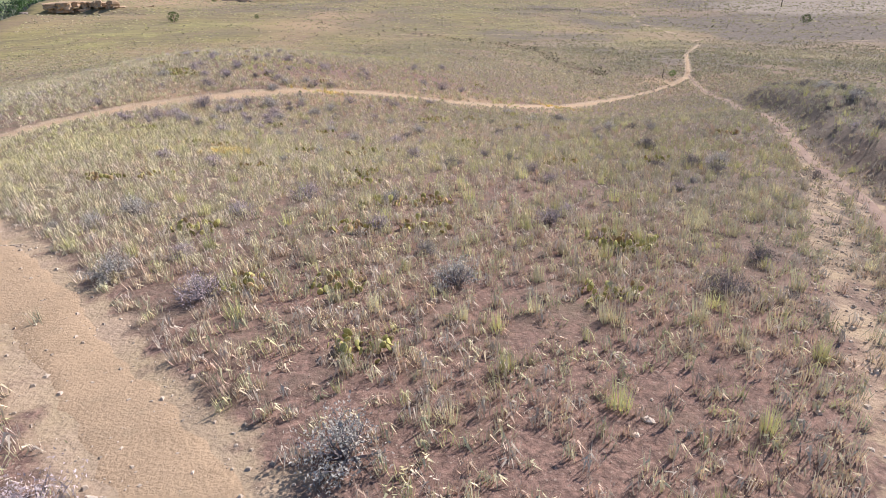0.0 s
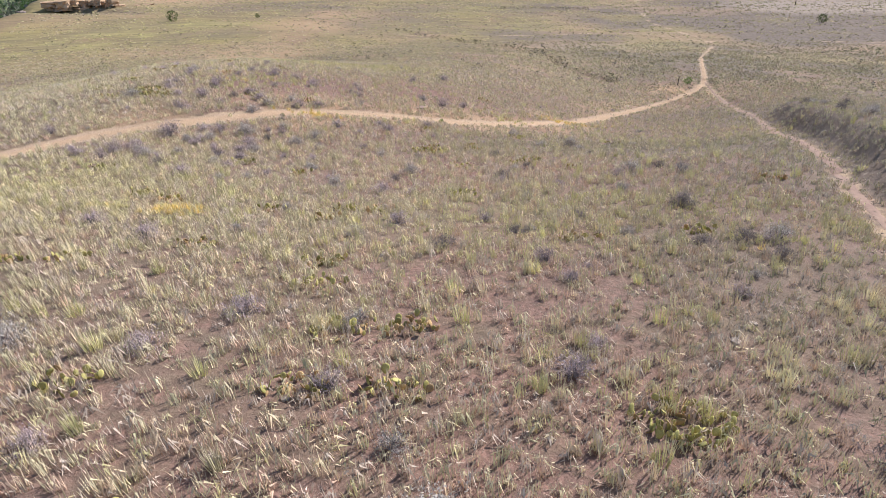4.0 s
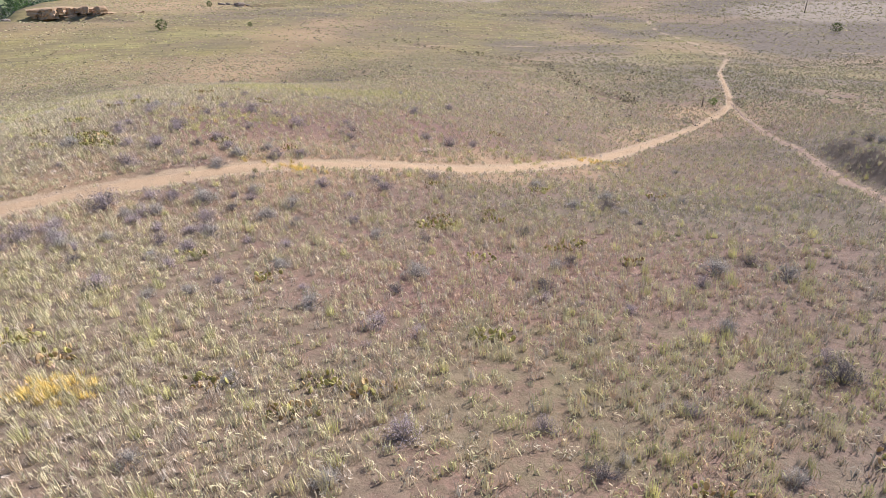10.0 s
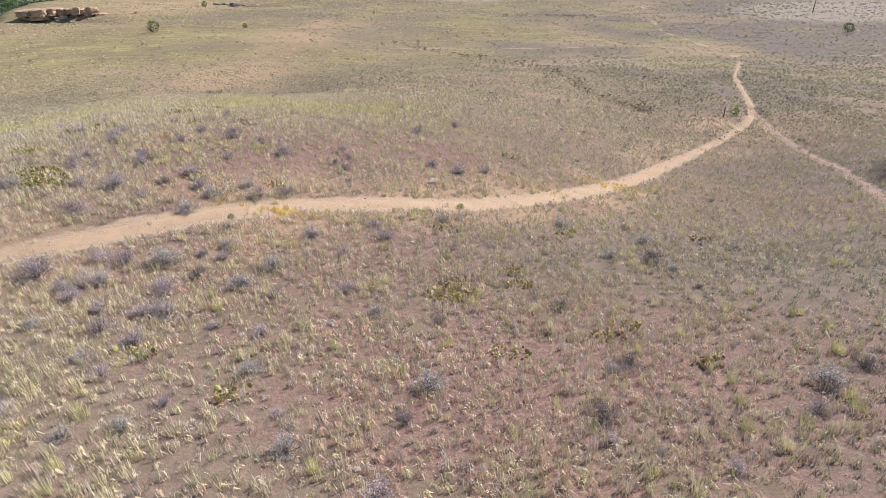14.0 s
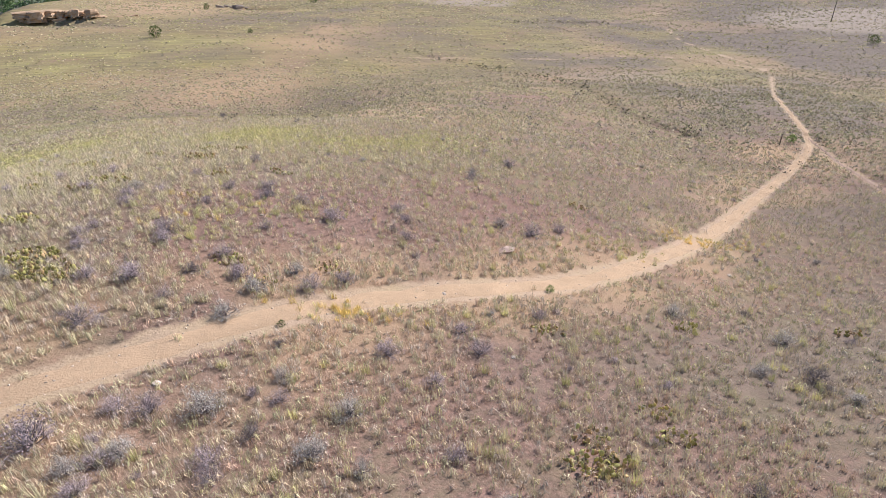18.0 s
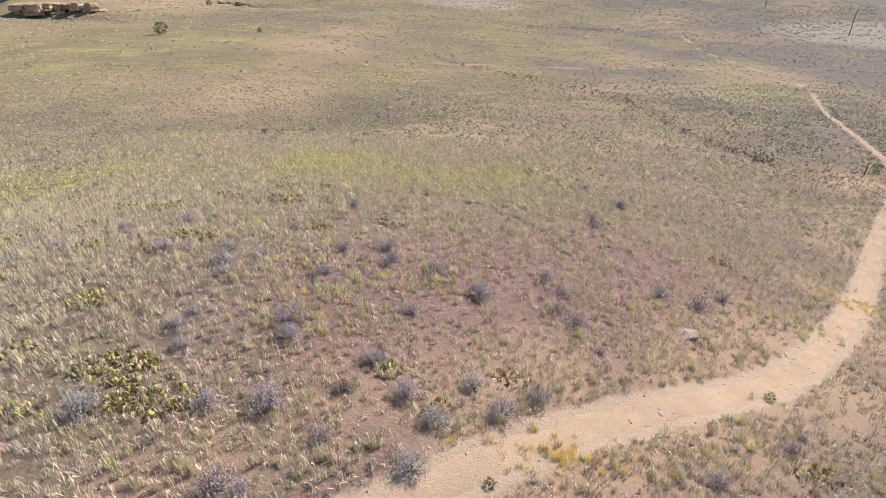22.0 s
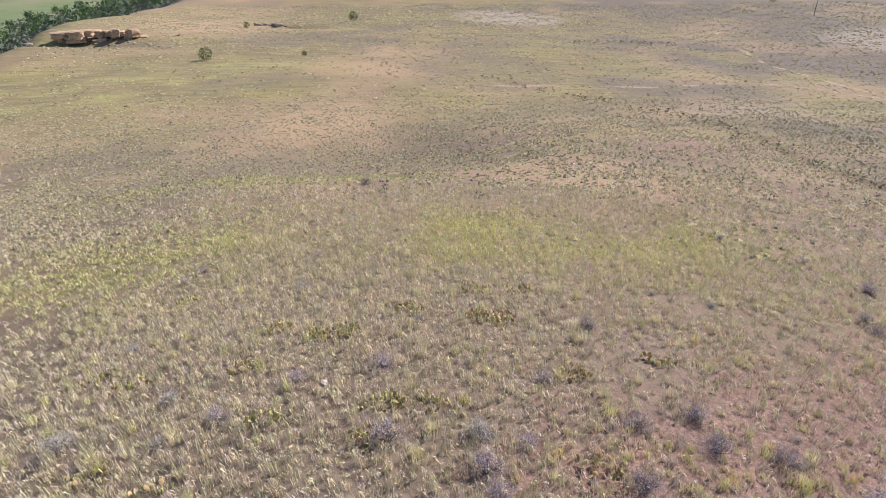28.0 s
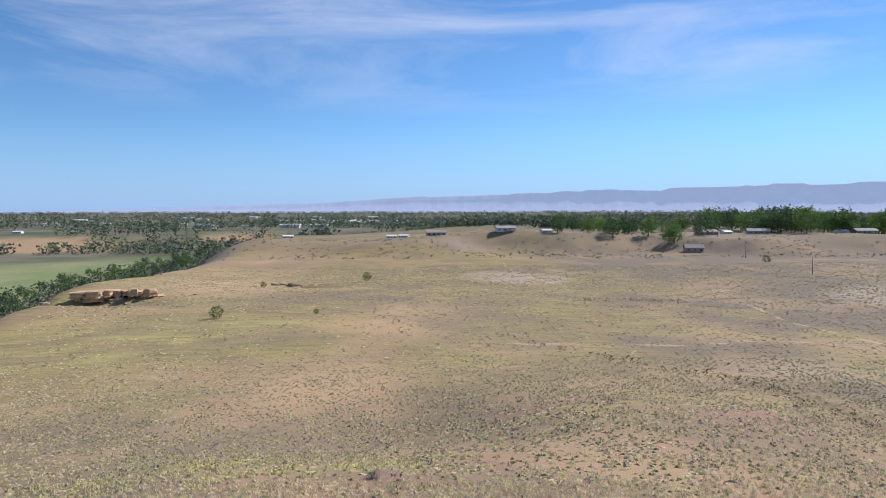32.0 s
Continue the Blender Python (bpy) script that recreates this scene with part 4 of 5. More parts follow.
SAGE_AT_B = ((-6.4, 17.5, 0.70, 0), (-4.3, 17.9, 0.50, 3), (-0.3, 18.3, 0.65, 0), (-8.3, 18.7, 0.70, 0), (7.7, 19.8, 0.80, 4), (7.9, 20.5, 0.60, 5), (6.6, 21.9, 0.60, 3), (-1.1, 22.8, 0.70, 0), (3.0, 24.0, 0.50, 0), (-2.8, 24.1, 0.70, 2), (-6.9, 24.4, 0.50, 2), (-6.0, 24.7, 0.50, 2), (3.2, 24.8, 0.70, 4), (7.4, 24.8, 0.60, 5), (-0.7, 24.9, 0.50, 4), (-8.4, 24.9, 0.80, 0), (9.9, 25.2, 0.80, 3), (8.2, 25.7, 0.90, 2), (-0.2, 26.1, 0.80, 2), (9.5, 26.4, 0.60, 4), (-9.9, 26.6, 0.60, 4), (-4.2, 26.8, 0.65, 2), (4.4, 26.9, 0.60, 4), (-12.5, 28.6, 0.90, 5))
SAGE_AT_C = ((0.1, 29.3, 0.50, 4), (3.5, 30.2, 0.60, 4), (-10.2, 30.5, 0.70, 2), (-4.5, 30.8, 0.60, 3), (-7.6, 30.9, 0.80, 0), (-11.2, 31.2, 1.30, 5), (-5.6, 31.2, 0.90, 2), (-7.0, 31.7, 0.60, 4), (-9.3, 32.3, 0.90, 5), (-8.2, 32.4, 1.00, 2), (-5.0, 32.6, 0.85, 2), (-6.6, 32.9, 0.60, 5), (-6.7, 33.7, 0.60, 2), (-3.0, 33.9, 0.60, 0), (8.3, 33.9, 0.60, 2), (7.9, 34.5, 0.50, 4), (-4.2, 35.0, 0.80, 0), (8.0, 35.2, 0.90, 4), (-12.3, 35.4, 1.00, 5), (6.6, 35.5, 0.70, 2), (-1.7, 35.5, 0.80, 5), (-8.8, 36.2, 0.80, 2), (-2.1, 36.5, 0.60, 0), (-10.6, 36.8, 0.60, 5))
SAGE_AT_D = ((12.0, 36.9, 0.60, 3), (-15.4, 37.3, 0.90, 2), (-13.1, 37.5, 0.70, 0), (-8.3, 37.5, 0.80, 2), (-11.8, 37.6, 1.00, 1), (8.7, 37.8, 0.90, 2), (0.4, 37.9, 0.70, 5), (-6.7, 38.0, 0.90, 5), (-10.3, 38.2, 0.60, 4), (-8.9, 38.2, 0.80, 1), (-5.8, 38.6, 0.80, 5), (-7.3, 38.8, 0.70, 2), (-9.7, 39.3, 0.80, 5), (-14.2, 39.4, 0.60, 0), (5.6, 39.6, 0.80, 2), (-11.8, 40.0, 0.80, 1), (-14.6, 40.2, 0.70, 0), (8.7, 40.3, 0.50, 4), (-12.0, 40.7, 1.00, 5), (-14.4, 40.8, 0.55, 0), (-8.8, 41.7, 0.60, 5), (-3.9, 42.3, 0.70, 5), (-14.2, 42.9, 0.60, 0), (-4.4, 42.9, 0.50, 4))
SAGE_AT_E = ((-6.7, 43.1, 1.00, 1), (-11.4, 43.2, 0.80, 5), (-14.4, 43.5, 0.80, 0), (-4.0, 44.1, 0.70, 5), (-13.5, 44.3, 0.60, 0), (-8.1, 44.3, 0.80, 5), (-9.5, 44.4, 0.80, 5), (-16.4, 44.4, 0.80, 0), (-14.5, 44.5, 0.70, 2), (-11.0, 45.0, 0.70, 5), (-4.3, 45.0, 0.80, 5), (-9.6, 45.4, 0.80, 5), (1.5, 45.5, 1.10, 5), (-20.3, 45.6, 0.60, 0), (-24.1, 45.6, 0.85, 2), (0.1, 45.7, 0.80, 3), (-12.8, 46.5, 0.60, 5), (3.0, 46.6, 0.80, 5), (-18.8, 46.8, 0.60, 0), (-21.9, 46.8, 0.60, 2), (-16.7, 47.2, 0.70, 0), (-11.1, 49.4, 0.70, 5), (-24.6, 50.3, 0.60, 2), (-0.7, 51.6, 0.70, 5))
SAGE_AT_F = ((-0.6, 52.4, 0.80, 3), (1.8, 55.6, 0.90, 5))
for px, py, size, kind in (*SAGE_AT_A, *SAGE_AT_B, *SAGE_AT_C, *SAGE_AT_D, *SAGE_AT_E, *SAGE_AT_F, (-0.9, 4.6, 0.95, 2), (-3.8, 4.0, 0.9, 0), (-19.9, 72.3, 0.9, 4)):
    sage(px, py, size * 1.15, kind, px * 3.1)
# mostly dark shrubs added along the bank to stand in for its shaded face
for k, (x, y) in enumerate(bend(BANK, 1.6)):
    if k % 3 != 1:
        sage(x + 0.5 * math.sin(k * 2.3), y + 0.6 * math.cos(k * 1.7), 0.75 + 0.35 * math.sin(k * 1.3) ** 2, (4, 3, 4, 2)[k % 4], 1.9 * k)
r = np.random.default_rng(301)
px, py = -28 + 50 * r.random(900), 3 + 62 * r.random(900)
ok = (np.abs(px + 3) < 10 + 0.6 * py) & (worn(px, py) < 0.05) & (r.random(900) < 0.35 + 0.6 * vnoise(px, py, 5, 97) + 0.8 * blob(px, py, -6, 33, 9, 4, 20))
for x, y in list(zip(px[ok], py[ok]))[:120]:
    sage(x, y, 0.3 + 0.3 * r.random(), int(r.choice(6, p=(0.24, 0.14, 0.24, 0.18, 0.08, 0.12))), 6.28 * r.random())


# the thick stand below the bend of the trail
for k in range(34):
    x, y = -9.5 + 3.4 * r.normal(), 29.0 + 2.0 * r.normal()
    if worn(np.array([x]), np.array([y]))[0] < 0.05:
        sage(x, y, 0.5 + 0.45 * r.random(), (0, 1, 5, 2)[k % 4], 6.28 * r.random())


# ---- prickly pear ----
def pad_mesh(seed, mat):
    """A flat oval pad with a rounded rim, narrow at its foot; stands on its end."""
    r = np.random.default_rng(seed)
    bm = bmesh.new()
    bmesh.ops.create_uvsphere(bm, u_segments=8, v_segments=5, radius=0.5)
    for v in bm.verts:
        k = v.co.z + 0.5
        v.co.x *= (0.55 + 0.45 * math.sin(min(1.0, k * 1.15) * 1.6)) * (0.95 + 0.1 * r.random())
        v.co.y *= 0.17
        v.co.z = k + 0.02 * r.random()
        v.co.y += 0.05 * k * k
    return from_bm("pad", bm, mat, True)


PADS = [pad_mesh(21, M_PAD), pad_mesh(22, M_PAD), pad_mesh(23, M_PADDRY)]


def cactus(px, py, wide, count, seed, dry=0.2):
    r = np.random.default_rng(seed)
    ob = thing("prickly_pear", (px, py, float(land(px, py))), "sprawling prickly pear patch with many pads, partly dried" if count > 40 else "low prickly pear clump with yellow-green pads", "cactus", "prickly pears in the grass")
    a, d = r.random(count) * 6.283, wide * np.sqrt(r.random(count))
    xs, ys, sizes = d * np.cos(a) * 1.25, d * np.sin(a) * 0.8, 0.10 + 0.06 * r.random(count)
    ups = land(px + xs, py + ys) - ob.location.z - 0.015 + np.where(r.random(count) < 0.35, 0.1, 0.0)
    for x, y, up, s in zip(xs, ys, ups, sizes):
        m = Matrix.Translation((x, y, up)) @ Euler((r.normal(0, 0.5), r.normal(0, 0.4), r.random() * 6.28)).to_matrix().to_4x4() @ Matrix.Diagonal((s * 0.85, s, s, 1))
        part("pad", PADS[2 if r.random() < dry else int(r.random() * 2)], ob, m)
    return ob


PEARS_A = ((2.8, 7.8, 0.42), (-1.4, 8.3, 0.42), (-3.0, 8.5, 0.42), (3.7, 9.9, 0.55), (0.0, 10.6, 0.42), (-1.4, 10.7, 0.42), (-4.6, 11.0, 0.42), (-1.0, 12.2, 0.42), (0.1, 12.3, 0.42), (-1.6, 14.1, 0.42), (-1.7, 15.3, 0.42), (-8.9, 16.1, 0.42), (-7.5, 16.1, 0.42), (-4.9, 16.7, 0.42), (4.0, 16.8, 0.42), (7.1, 17.5, 0.42), (-2.2, 19.2, 0.42), (-0.9, 19.8, 0.42), (-1.9, 20.2, 0.42), (-3.9, 20.3, 0.42), (-7.3, 21.2, 0.42), (1.5, 21.9, 0.42), (-8.5, 22.1, 0.42), (12.2, 23.4, 0.42), (-11.6, 25.6, 0.42), (-4.4, 25.9, 0.42), (6.3, 26.9, 0.42), (-6.9, 27.5, 0.42), (1.7, 27.6, 0.42), (4.4, 28.5, 0.42))
PEARS_B = ((5.0, 29.0, 0.42), (0.5, 31.2, 0.60), (0.6, 32.1, 0.42), (2.6, 32.1, 0.42), (2.5, 33.2, 0.42), (0.6, 37.2, 0.42), (-16.7, 37.3, 0.42), (-14.2, 37.6, 0.75), (-8.3, 38.0, 0.42), (5.6, 38.4, 0.42), (-15.3, 38.6, 0.75), (11.5, 38.7, 0.42), (-9.5, 39.1, 0.42), (-17.9, 39.3, 0.42), (-6.3, 39.3, 0.42), (-17.3, 41.6, 0.55), (-21.0, 43.5, 0.42), (-12.1, 43.7, 0.42), (-22.6, 44.3, 0.42), (-16.7, 44.5, 0.42), (-19.0, 45.4, 0.42), (-15.6, 45.6, 0.42), (-16.6, 45.7, 0.42), (-12.0, 46.8, 0.42), (-20.3, 47.8, 0.42), (-9.6, 47.8, 0.42), (-23.5, 48.0, 0.42), (-24.9, 48.9, 0.42), (-18.2, 49.2, 0.60), (-13.8, 49.7, 0.60))
PEARS_C = ((-20.1, 50.1, 0.42), (-16.2, 50.5, 0.42), (4.9, 50.7, 0.42), (-14.1, 51.9, 0.42), (-12.6, 51.9, 0.42), (-24.3, 53.9, 0.42))
for k, (px, py, wide) in enumerate((*PEARS_A, *PEARS_B, *PEARS_C, (-0.84, 6.47, 0.4))):
    cactus(px, py, wide, int(30 + 420 * max(0.0, wide - 0.42)), 400 + k, (0.1, 0.3, 0.55)[k % 3] if px > -14 else (0.15, 0.25, 0.1)[k % 3])


# ---- the far scene ----
def leaf_cloud(seed, clumps, leaves, size, tint, tall=1.0, wide=0.5):
    """A crown, 1 m tall: leaf clumps on an uneven shell with gaps."""
    r = np.random.default_rng(seed)
    out, cols = [], []
    for k in range(clumps):
        a, u = r.random() * 6.283, r.random()
        rad = wide * math.sin(math.pi * min(0.97, 0.12 + 0.85 * u)) ** 0.6 * (0.55 + 0.5 * r.random())
        c = np.array([rad * math.cos(a), rad * math.sin(a), tall * (0.16 + 0.8 * u)])
        tone = tint * (0.65 + 0.7 * r.random())
        for _ in range(leaves):
            p = c + r.normal(0, size * 1.1, 3)
            g, h = r.normal(0, 1, 3), r.normal(0, 1, 3)
            g, h = g / np.linalg.norm(g) * size, h / np.linalg.norm(h) * size * 0.8
            out.append((p - h, p + h, p + g))
            cols += [tone] * 3
    v = np.array(out).reshape(-1, 3)
    return v, np.array(cols)


def trunk_mesh(seed):
    r = np.random.default_rng(seed)
    tris = twig_tris(np.zeros(3), np.array([0.02, 0.01, 0.7]), 0.035)
    for k in range(6):
        a = 6.283 * r.random()
        p = np.array([0.01, 0, 0.2 + 0.06 * k])
        tris += twig_tris(p, p + np.array([0.26 * math.cos(a), 0.26 * math.sin(a), 0.22]), 0.014)
    v = np.array(tris).reshape(-1, 3)
    return mesh_of("trunk", v, np.arange(len(v)).reshape(-1, 3), M_BARK)


TREE_TINT = (np.array([0.10, 0.155, 0.05]), np.array([0.13, 0.20, 0.06]), np.array([0.08, 0.125, 0.055]), np.array([0.17, 0.24, 0.055]))
TREES = []
for k, tint in enumerate(TREE_TINT):
    v, c = leaf_cloud(500 + k, 64, 9, 0.075, tint * 1.15)
    TREES.append((trunk_mesh(510 + k), mesh_of("crown", v, np.arange(len(v)).reshape(-1, 3), M_LEAF, colours=c)))


def tree(px, py, tall, kind, turn, label, group):
    ob = thing("tree", (px, py, float(rest(px, py)) - 0.1), label, "tree", group, turn=turn, size=tall)
    part("trunk", TREES[kind][0], ob)
    part("crown", TREES[kind][1], ob)
    return ob


r = np.random.default_rng(521)
for k in range(110):
    px, py = 60 + 400 * r.random() ** 0.8, 488 + 140 * r.random()
    tree(px, py, 8 + 6 * r.random() + (5 if px > 230 else 0), 3 if r.random() < 0.12 else int(r.random() * 3), 6.28 * r.random(), "full green shade tree among far houses", "trees on the terrace")
for px, py, tall in ((146, 466, 12), (143, 470, 10), (330, 520, 16), (345, 512, 15), (352, 520, 17), (300, 516, 14), (285, 520, 15)):
    tree(px, py, tall, 1 if tall < 16 else 3, px, "tall bright green tree at the edge of the terrace", "trees on the terrace")
for k in range(70):
    py = 340 + 420 * r.random()
    tree(-262 + 22 * r.normal(), py, 5 + 5 * r.random(), 2 if r.random() < 0.6 else 0, 6.28 * r.random(), "dark green tree in the river thicket", "trees along the river")


def woods(count, name, where, tall, tints, label, seed):
    r = np.random.default_rng(seed)
    x, y = where(r, count)
    v, c = leaf_cloud(seed + 1, 7, 2, 0.3, np.array([1.0, 1.0, 1.0]), 0.8, 0.55)
    k = len(v)
    s = tall * (0.55 + 0.8 * r.random(len(x)))
    a = 6.283 * r.random(len(x))
    z = rest(x, y)
    ca, sa = np.cos(a)[:, None], np.sin(a)[:, None]
    V = np.stack([(v[None, :, 0] * ca - v[None, :, 1] * sa) * s[:, None] + x[:, None], (v[None, :, 0] * sa + v[None, :, 1] * ca) * s[:, None] + y[:, None], v[None, :, 2] * s[:, None] + z[:, None]], -1).reshape(-1, 3)
    C = (c[None] * tints[r.integers(0, len(tints), len(x))][:, None]).reshape(-1, 3)
    me = mesh_of(name, V, np.arange(len(V)).reshape(-1, 3), M_LEAF, colours=C)
    return tagged(new(name, me), label, "woods", kind="stuff")


def valley_spots(r, n):
    d = 620 + 3900 * r.random(n) ** 1.7
    a = radians(-44) + radians(88) * r.random(n)
    x, y = d * np.sin(a), d * np.cos(a)
    ok = (np.abs(x - 20) > 0) & ((y > 640) | (x < -300)) & (fbm(x, y, 160, 131) > 0.38)
    ok &= ~((x < -262) & (y < 780) & (y > 330))
    return x[ok], y[ok]


def thicket_spots(r, n):
    y = 250 + 620 * r.random(n)
    x = -238 + 24 * r.normal(size=n) - 0.02 * (y - 400) + 25 * step(520, 300, y)
    return x, y


# valley tree greens are lightened and blued to carry the distant haze
HAZED_GREENS = np.array([(0.11, 0.145, 0.085), (0.125, 0.155, 0.085), (0.145, 0.155, 0.11), (0.095, 0.125, 0.09)])
GREY_GREENS = np.array([(0.15, 0.165, 0.11), (0.18, 0.175, 0.13), (0.12, 0.145, 0.085)])
woods(19000, "woods", valley_spots, 9.0, HAZED_GREENS, "dark green trees spread over the valley town, haze tinted into the leaves", 541)
woods(3600, "thicket", thicket_spots, 4.4, GREY_GREENS, "grey-green river thicket below the rim", 545)


def scrub_spots(r, n):
    q = bend(DITCH, 2.0)
    p = q[r.integers(0, len(q), n // 6)] + r.normal(0, 0.9, (n // 6, 2))
    u = np.stack([24 + 30 * r.random(n // 5), 219 + 4 * r.normal(size=n // 5)], 1)
    w = np.stack([-130 + 330 * r.random(n // 2), 408 + 30 * r.random(n // 2)], 1)
    s = np.concatenate([p, u, w])
    return s[:, 0], s[:, 1]


def fleck_spots(r, n):
    x, y = -110 + 270 * r.random(n), 66 + 270 * r.random(n) ** 1.2
    ok = (x > np.interp(y, EDGE_Y, EDGE_X) + 6) & (np.abs(x + 4) < 24 + 0.66 * y) & (fbm(x, y, 15, 171) + 0.25 * r.random(n) > 0.55)
    return x[ok], y[ok]


woods(3200, "scrub", fleck_spots, 0.34, np.array([(0.17, 0.15, 0.105), (0.22, 0.19, 0.165), (0.25, 0.235, 0.13)]), "low grey scrub dotted over the basin", 547)
def terrace_spots(r, n):
    x, y = -150 + 560 * r.random(n), 396 + 120 * r.random(n) ** 1.3
    ok = fbm(x, y, 28, 175) + 0.2 * r.random(n) > 0.55
    return x[ok], y[ok]


woods(1500, "scrub", terrace_spots, 1.2, np.array([(0.16, 0.14, 0.08), (0.20, 0.165, 0.10), (0.12, 0.125, 0.06)]), "dull olive scrub over the terrace slopes", 553)
woods(520, "scrub", scrub_spots, 0.45, np.array([(0.17, 0.15, 0.09), (0.22, 0.19, 0.12)]), "low dark scrub along a dry wash", 549)
v, c = leaf_cloud(561, 70, 10, 0.055, np.array([0.17, 0.25, 0.055]), 0.95, 0.52)
BRIGHT = (trunk_mesh(562), mesh_of("crown", v, np.arange(len(v)).reshape(-1, 3), M_LEAF, colours=c))
v, c = leaf_cloud(551, 70, 10, 0.055, np.array([0.115, 0.14, 0.045]), 0.95, 0.52)
JUNIPER = (trunk_mesh(552), mesh_of("crown", v, np.arange(len(v)).reshape(-1, 3), M_LEAF, colours=c))
for px, py, size, label in ((-64.5, 170.0, 2.9, "lone round green juniper on dry slope"), (-45.0, 178.0, 1.3, "small grey-green bush on dry slope"), (31.0, 75.2, 0.9, "bright green bush beside the trail junction"), (100.0, 163.0, 2.4, "dark green bush on the far slope"),
                            (-79.0, 252.0, 2.2, "dark bush beside pale rocks"), (-48.0, 292.0, 4.0, "dark bush in the gully"), (1.3, 40.3, 0.34, "small green bush on the trail's edge"), (-7.2, 36.0, 0.26, "small dark bush on the trail's edge"), (150.0, 352.0, 4.0, "dark green bush by a pole")):
    ob = thing("bush", (px, py, float(rest(px, py)) - 0.08), label, "bush", turn=px, size=size)
    bush_kind = BRIGHT if "bright" in label or "small green" in label else JUNIPER
    part("trunk", bush_kind[0], ob)
    part("crown", bush_kind[1], ob)


# ---- sandstone outcrop at the rim ----
def block_mesh(name, seed, mat):
    """A weathered block, 1 m, with bedding notches."""
    r = np.random.default_rng(seed)
    bm = bmesh.new()
    box_bm(bm, -0.5, -0.5, 0, 0.5, 0.5, 1)
    bmesh.ops.subdivide_edges(bm, edges=bm.edges[:], cuts=3, use_grid_fill=True)
    for v in bm.verts:
        n = Vector((v.co.x, v.co.y, v.co.z - 0.5))
        # corners worn round, soft beds eaten back
        v.co.xy *= 1.0 - 0.55 * max(0.0, math.hypot(n.x, n.y) - 0.46) - 0.12 * (0.5 + 0.5 * math.sin(v.co.z * 17 + seed))
        v.co += n * (0.30 * r.random() - 0.18)
        v.co.z -= 0.30 * max(0, n.length - 0.55)
    return from_bm(name, bm, mat)


BLOCKS = [block_mesh("block", s, M_ROCK) for s in range(61, 67)]
DARKS = [block_mesh("block", s, M_DARKROCK) for s in range(71, 74)]


def outcrop(label, line, seed, tiers, meshes, tall, deep, sink):
    r = np.random.default_rng(seed)
    q = bend(line, 1.7)
    ob = thing("rock_outcrop", (*q[len(q) // 2], float(rest(*q[len(q) // 2]))), label, "rock outcrop")
    for tier in range(tiers):
        for k, (px, py) in enumerate(q):
            along = k / (len(q) - 1)
            if r.random() < 0.22 or tier > (tiers - 0.5) * (1.05 - 0.7 * along):
                continue
            # the upper beds stand out over the lower ones, and break off unevenly
            out = -0.5 + 0.35 * tier + r.normal(0, 0.8)
            gz = float(rest(px, py)) - sink + 0.5 * math.sin(k * 0.5 + seed)
            m = Matrix.Translation(Vector((px + r.normal(0, 0.6), py - out, gz + tier * tall * 0.78)) - ob.location) @ Euler((r.normal(0, 0.05), r.normal(0.04, 0.06), r.normal(0.25, 0.4))).to_matrix().to_4x4()
            s = (1.6 + 3.0 * r.random(), deep * (0.55 + 0.6 * r.random()), tall * (0.6 + 0.9 * r.random()))
            part("block", meshes[int(r.random() * len(meshes))], ob, m @ Matrix.Diagonal((*s, 1)))
    return ob


outcrop("layered tan sandstone ledge with dark overhangs at the rim", [(-113.5, 203.0), (-106.5, 204.0), (-99.0, 206.5), (-91.5, 211.0), (-83.0, 218.0)], 601, 5, BLOCKS, 1.3, 3.6, 2.9)
outcrop("low dark shale ledge in a gully", [(-80.0, 272.0), (-74.0, 273.0), (-68.0, 273.0), (-61.0, 272.0)], 603, 3, DARKS, 1.2, 3.0, 2.6)
outcrop("small grey rocks on the rim's slope", [(-124.0, 190.0), (-120.0, 193.0), (-117.0, 195.0)], 605, 1, DARKS, 1.6, 2.0, 0.8)


# ---- poles, marker post ----
def pole_meshes():
    bm = bmesh.new()
    bmesh.ops.create_cone(bm, segments=8, radius1=0.17, radius2=0.11, depth=11.0, cap_ends=True, matrix=Matrix.Translation((0, 0, 5.5)))
    shaft = from_bm("shaft", bm, M_POLE, True)
    bm = bmesh.new()
    box_bm(bm, -1.2, -0.16, 9.9, 1.2, -0.04, 10.05)
    arm = from_bm("crossarm", bm, M_POLE)
    bm = bmesh.new()
    bmesh.ops.create_cone(bm, segments=6, radius1=0.06, radius2=0.04, depth=0.2, cap_ends=True)
    return shaft, arm, from_bm("insulator", bm, M_PANE)


P_SHAFT, P_ARM, P_INS = pole_meshes()
for px, py in ((139.7, 296.9), (158.6, 391.0), (118.0, 208.0), (178.0, 470.0)):
    ob = thing("utility_pole", (px, py, float(rest(px, py)) - 0.6), "weathered dark wooden utility pole on open ground", "utility pole", "line of utility poles", turn=1.1, size=0.7)
    part("shaft", P_SHAFT, ob)
    arm = part("crossarm", P_ARM, ob)
    for ix in (-1.05, 0.0, 1.05):
        part("insulator", P_INS, arm if ix else ob, Matrix.Translation((ix, -0.1, 10.15 if ix else 11.05)))
ob = thing("trail_marker", (29.6, 74.6, float(rest(29.6, 74.6)) - 0.15), "thin dark trail marker post beside the junction", "post")
bm = bmesh.new()
box_bm(bm, -0.04, -0.04, 0, 0.04, 0.04, 1.2)
bmesh.ops.bevel(bm, geom=bm.edges[:], offset=0.008, segments=1, affect="EDGES")
part("post", from_bm("post", bm, M_POLE), ob)
bm = bmesh.new()
box_bm(bm, -0.07, -0.052, 0.92, 0.07, -0.04, 1.16)
part("plate", from_bm("plate", bm, M_TANWALL), ob)


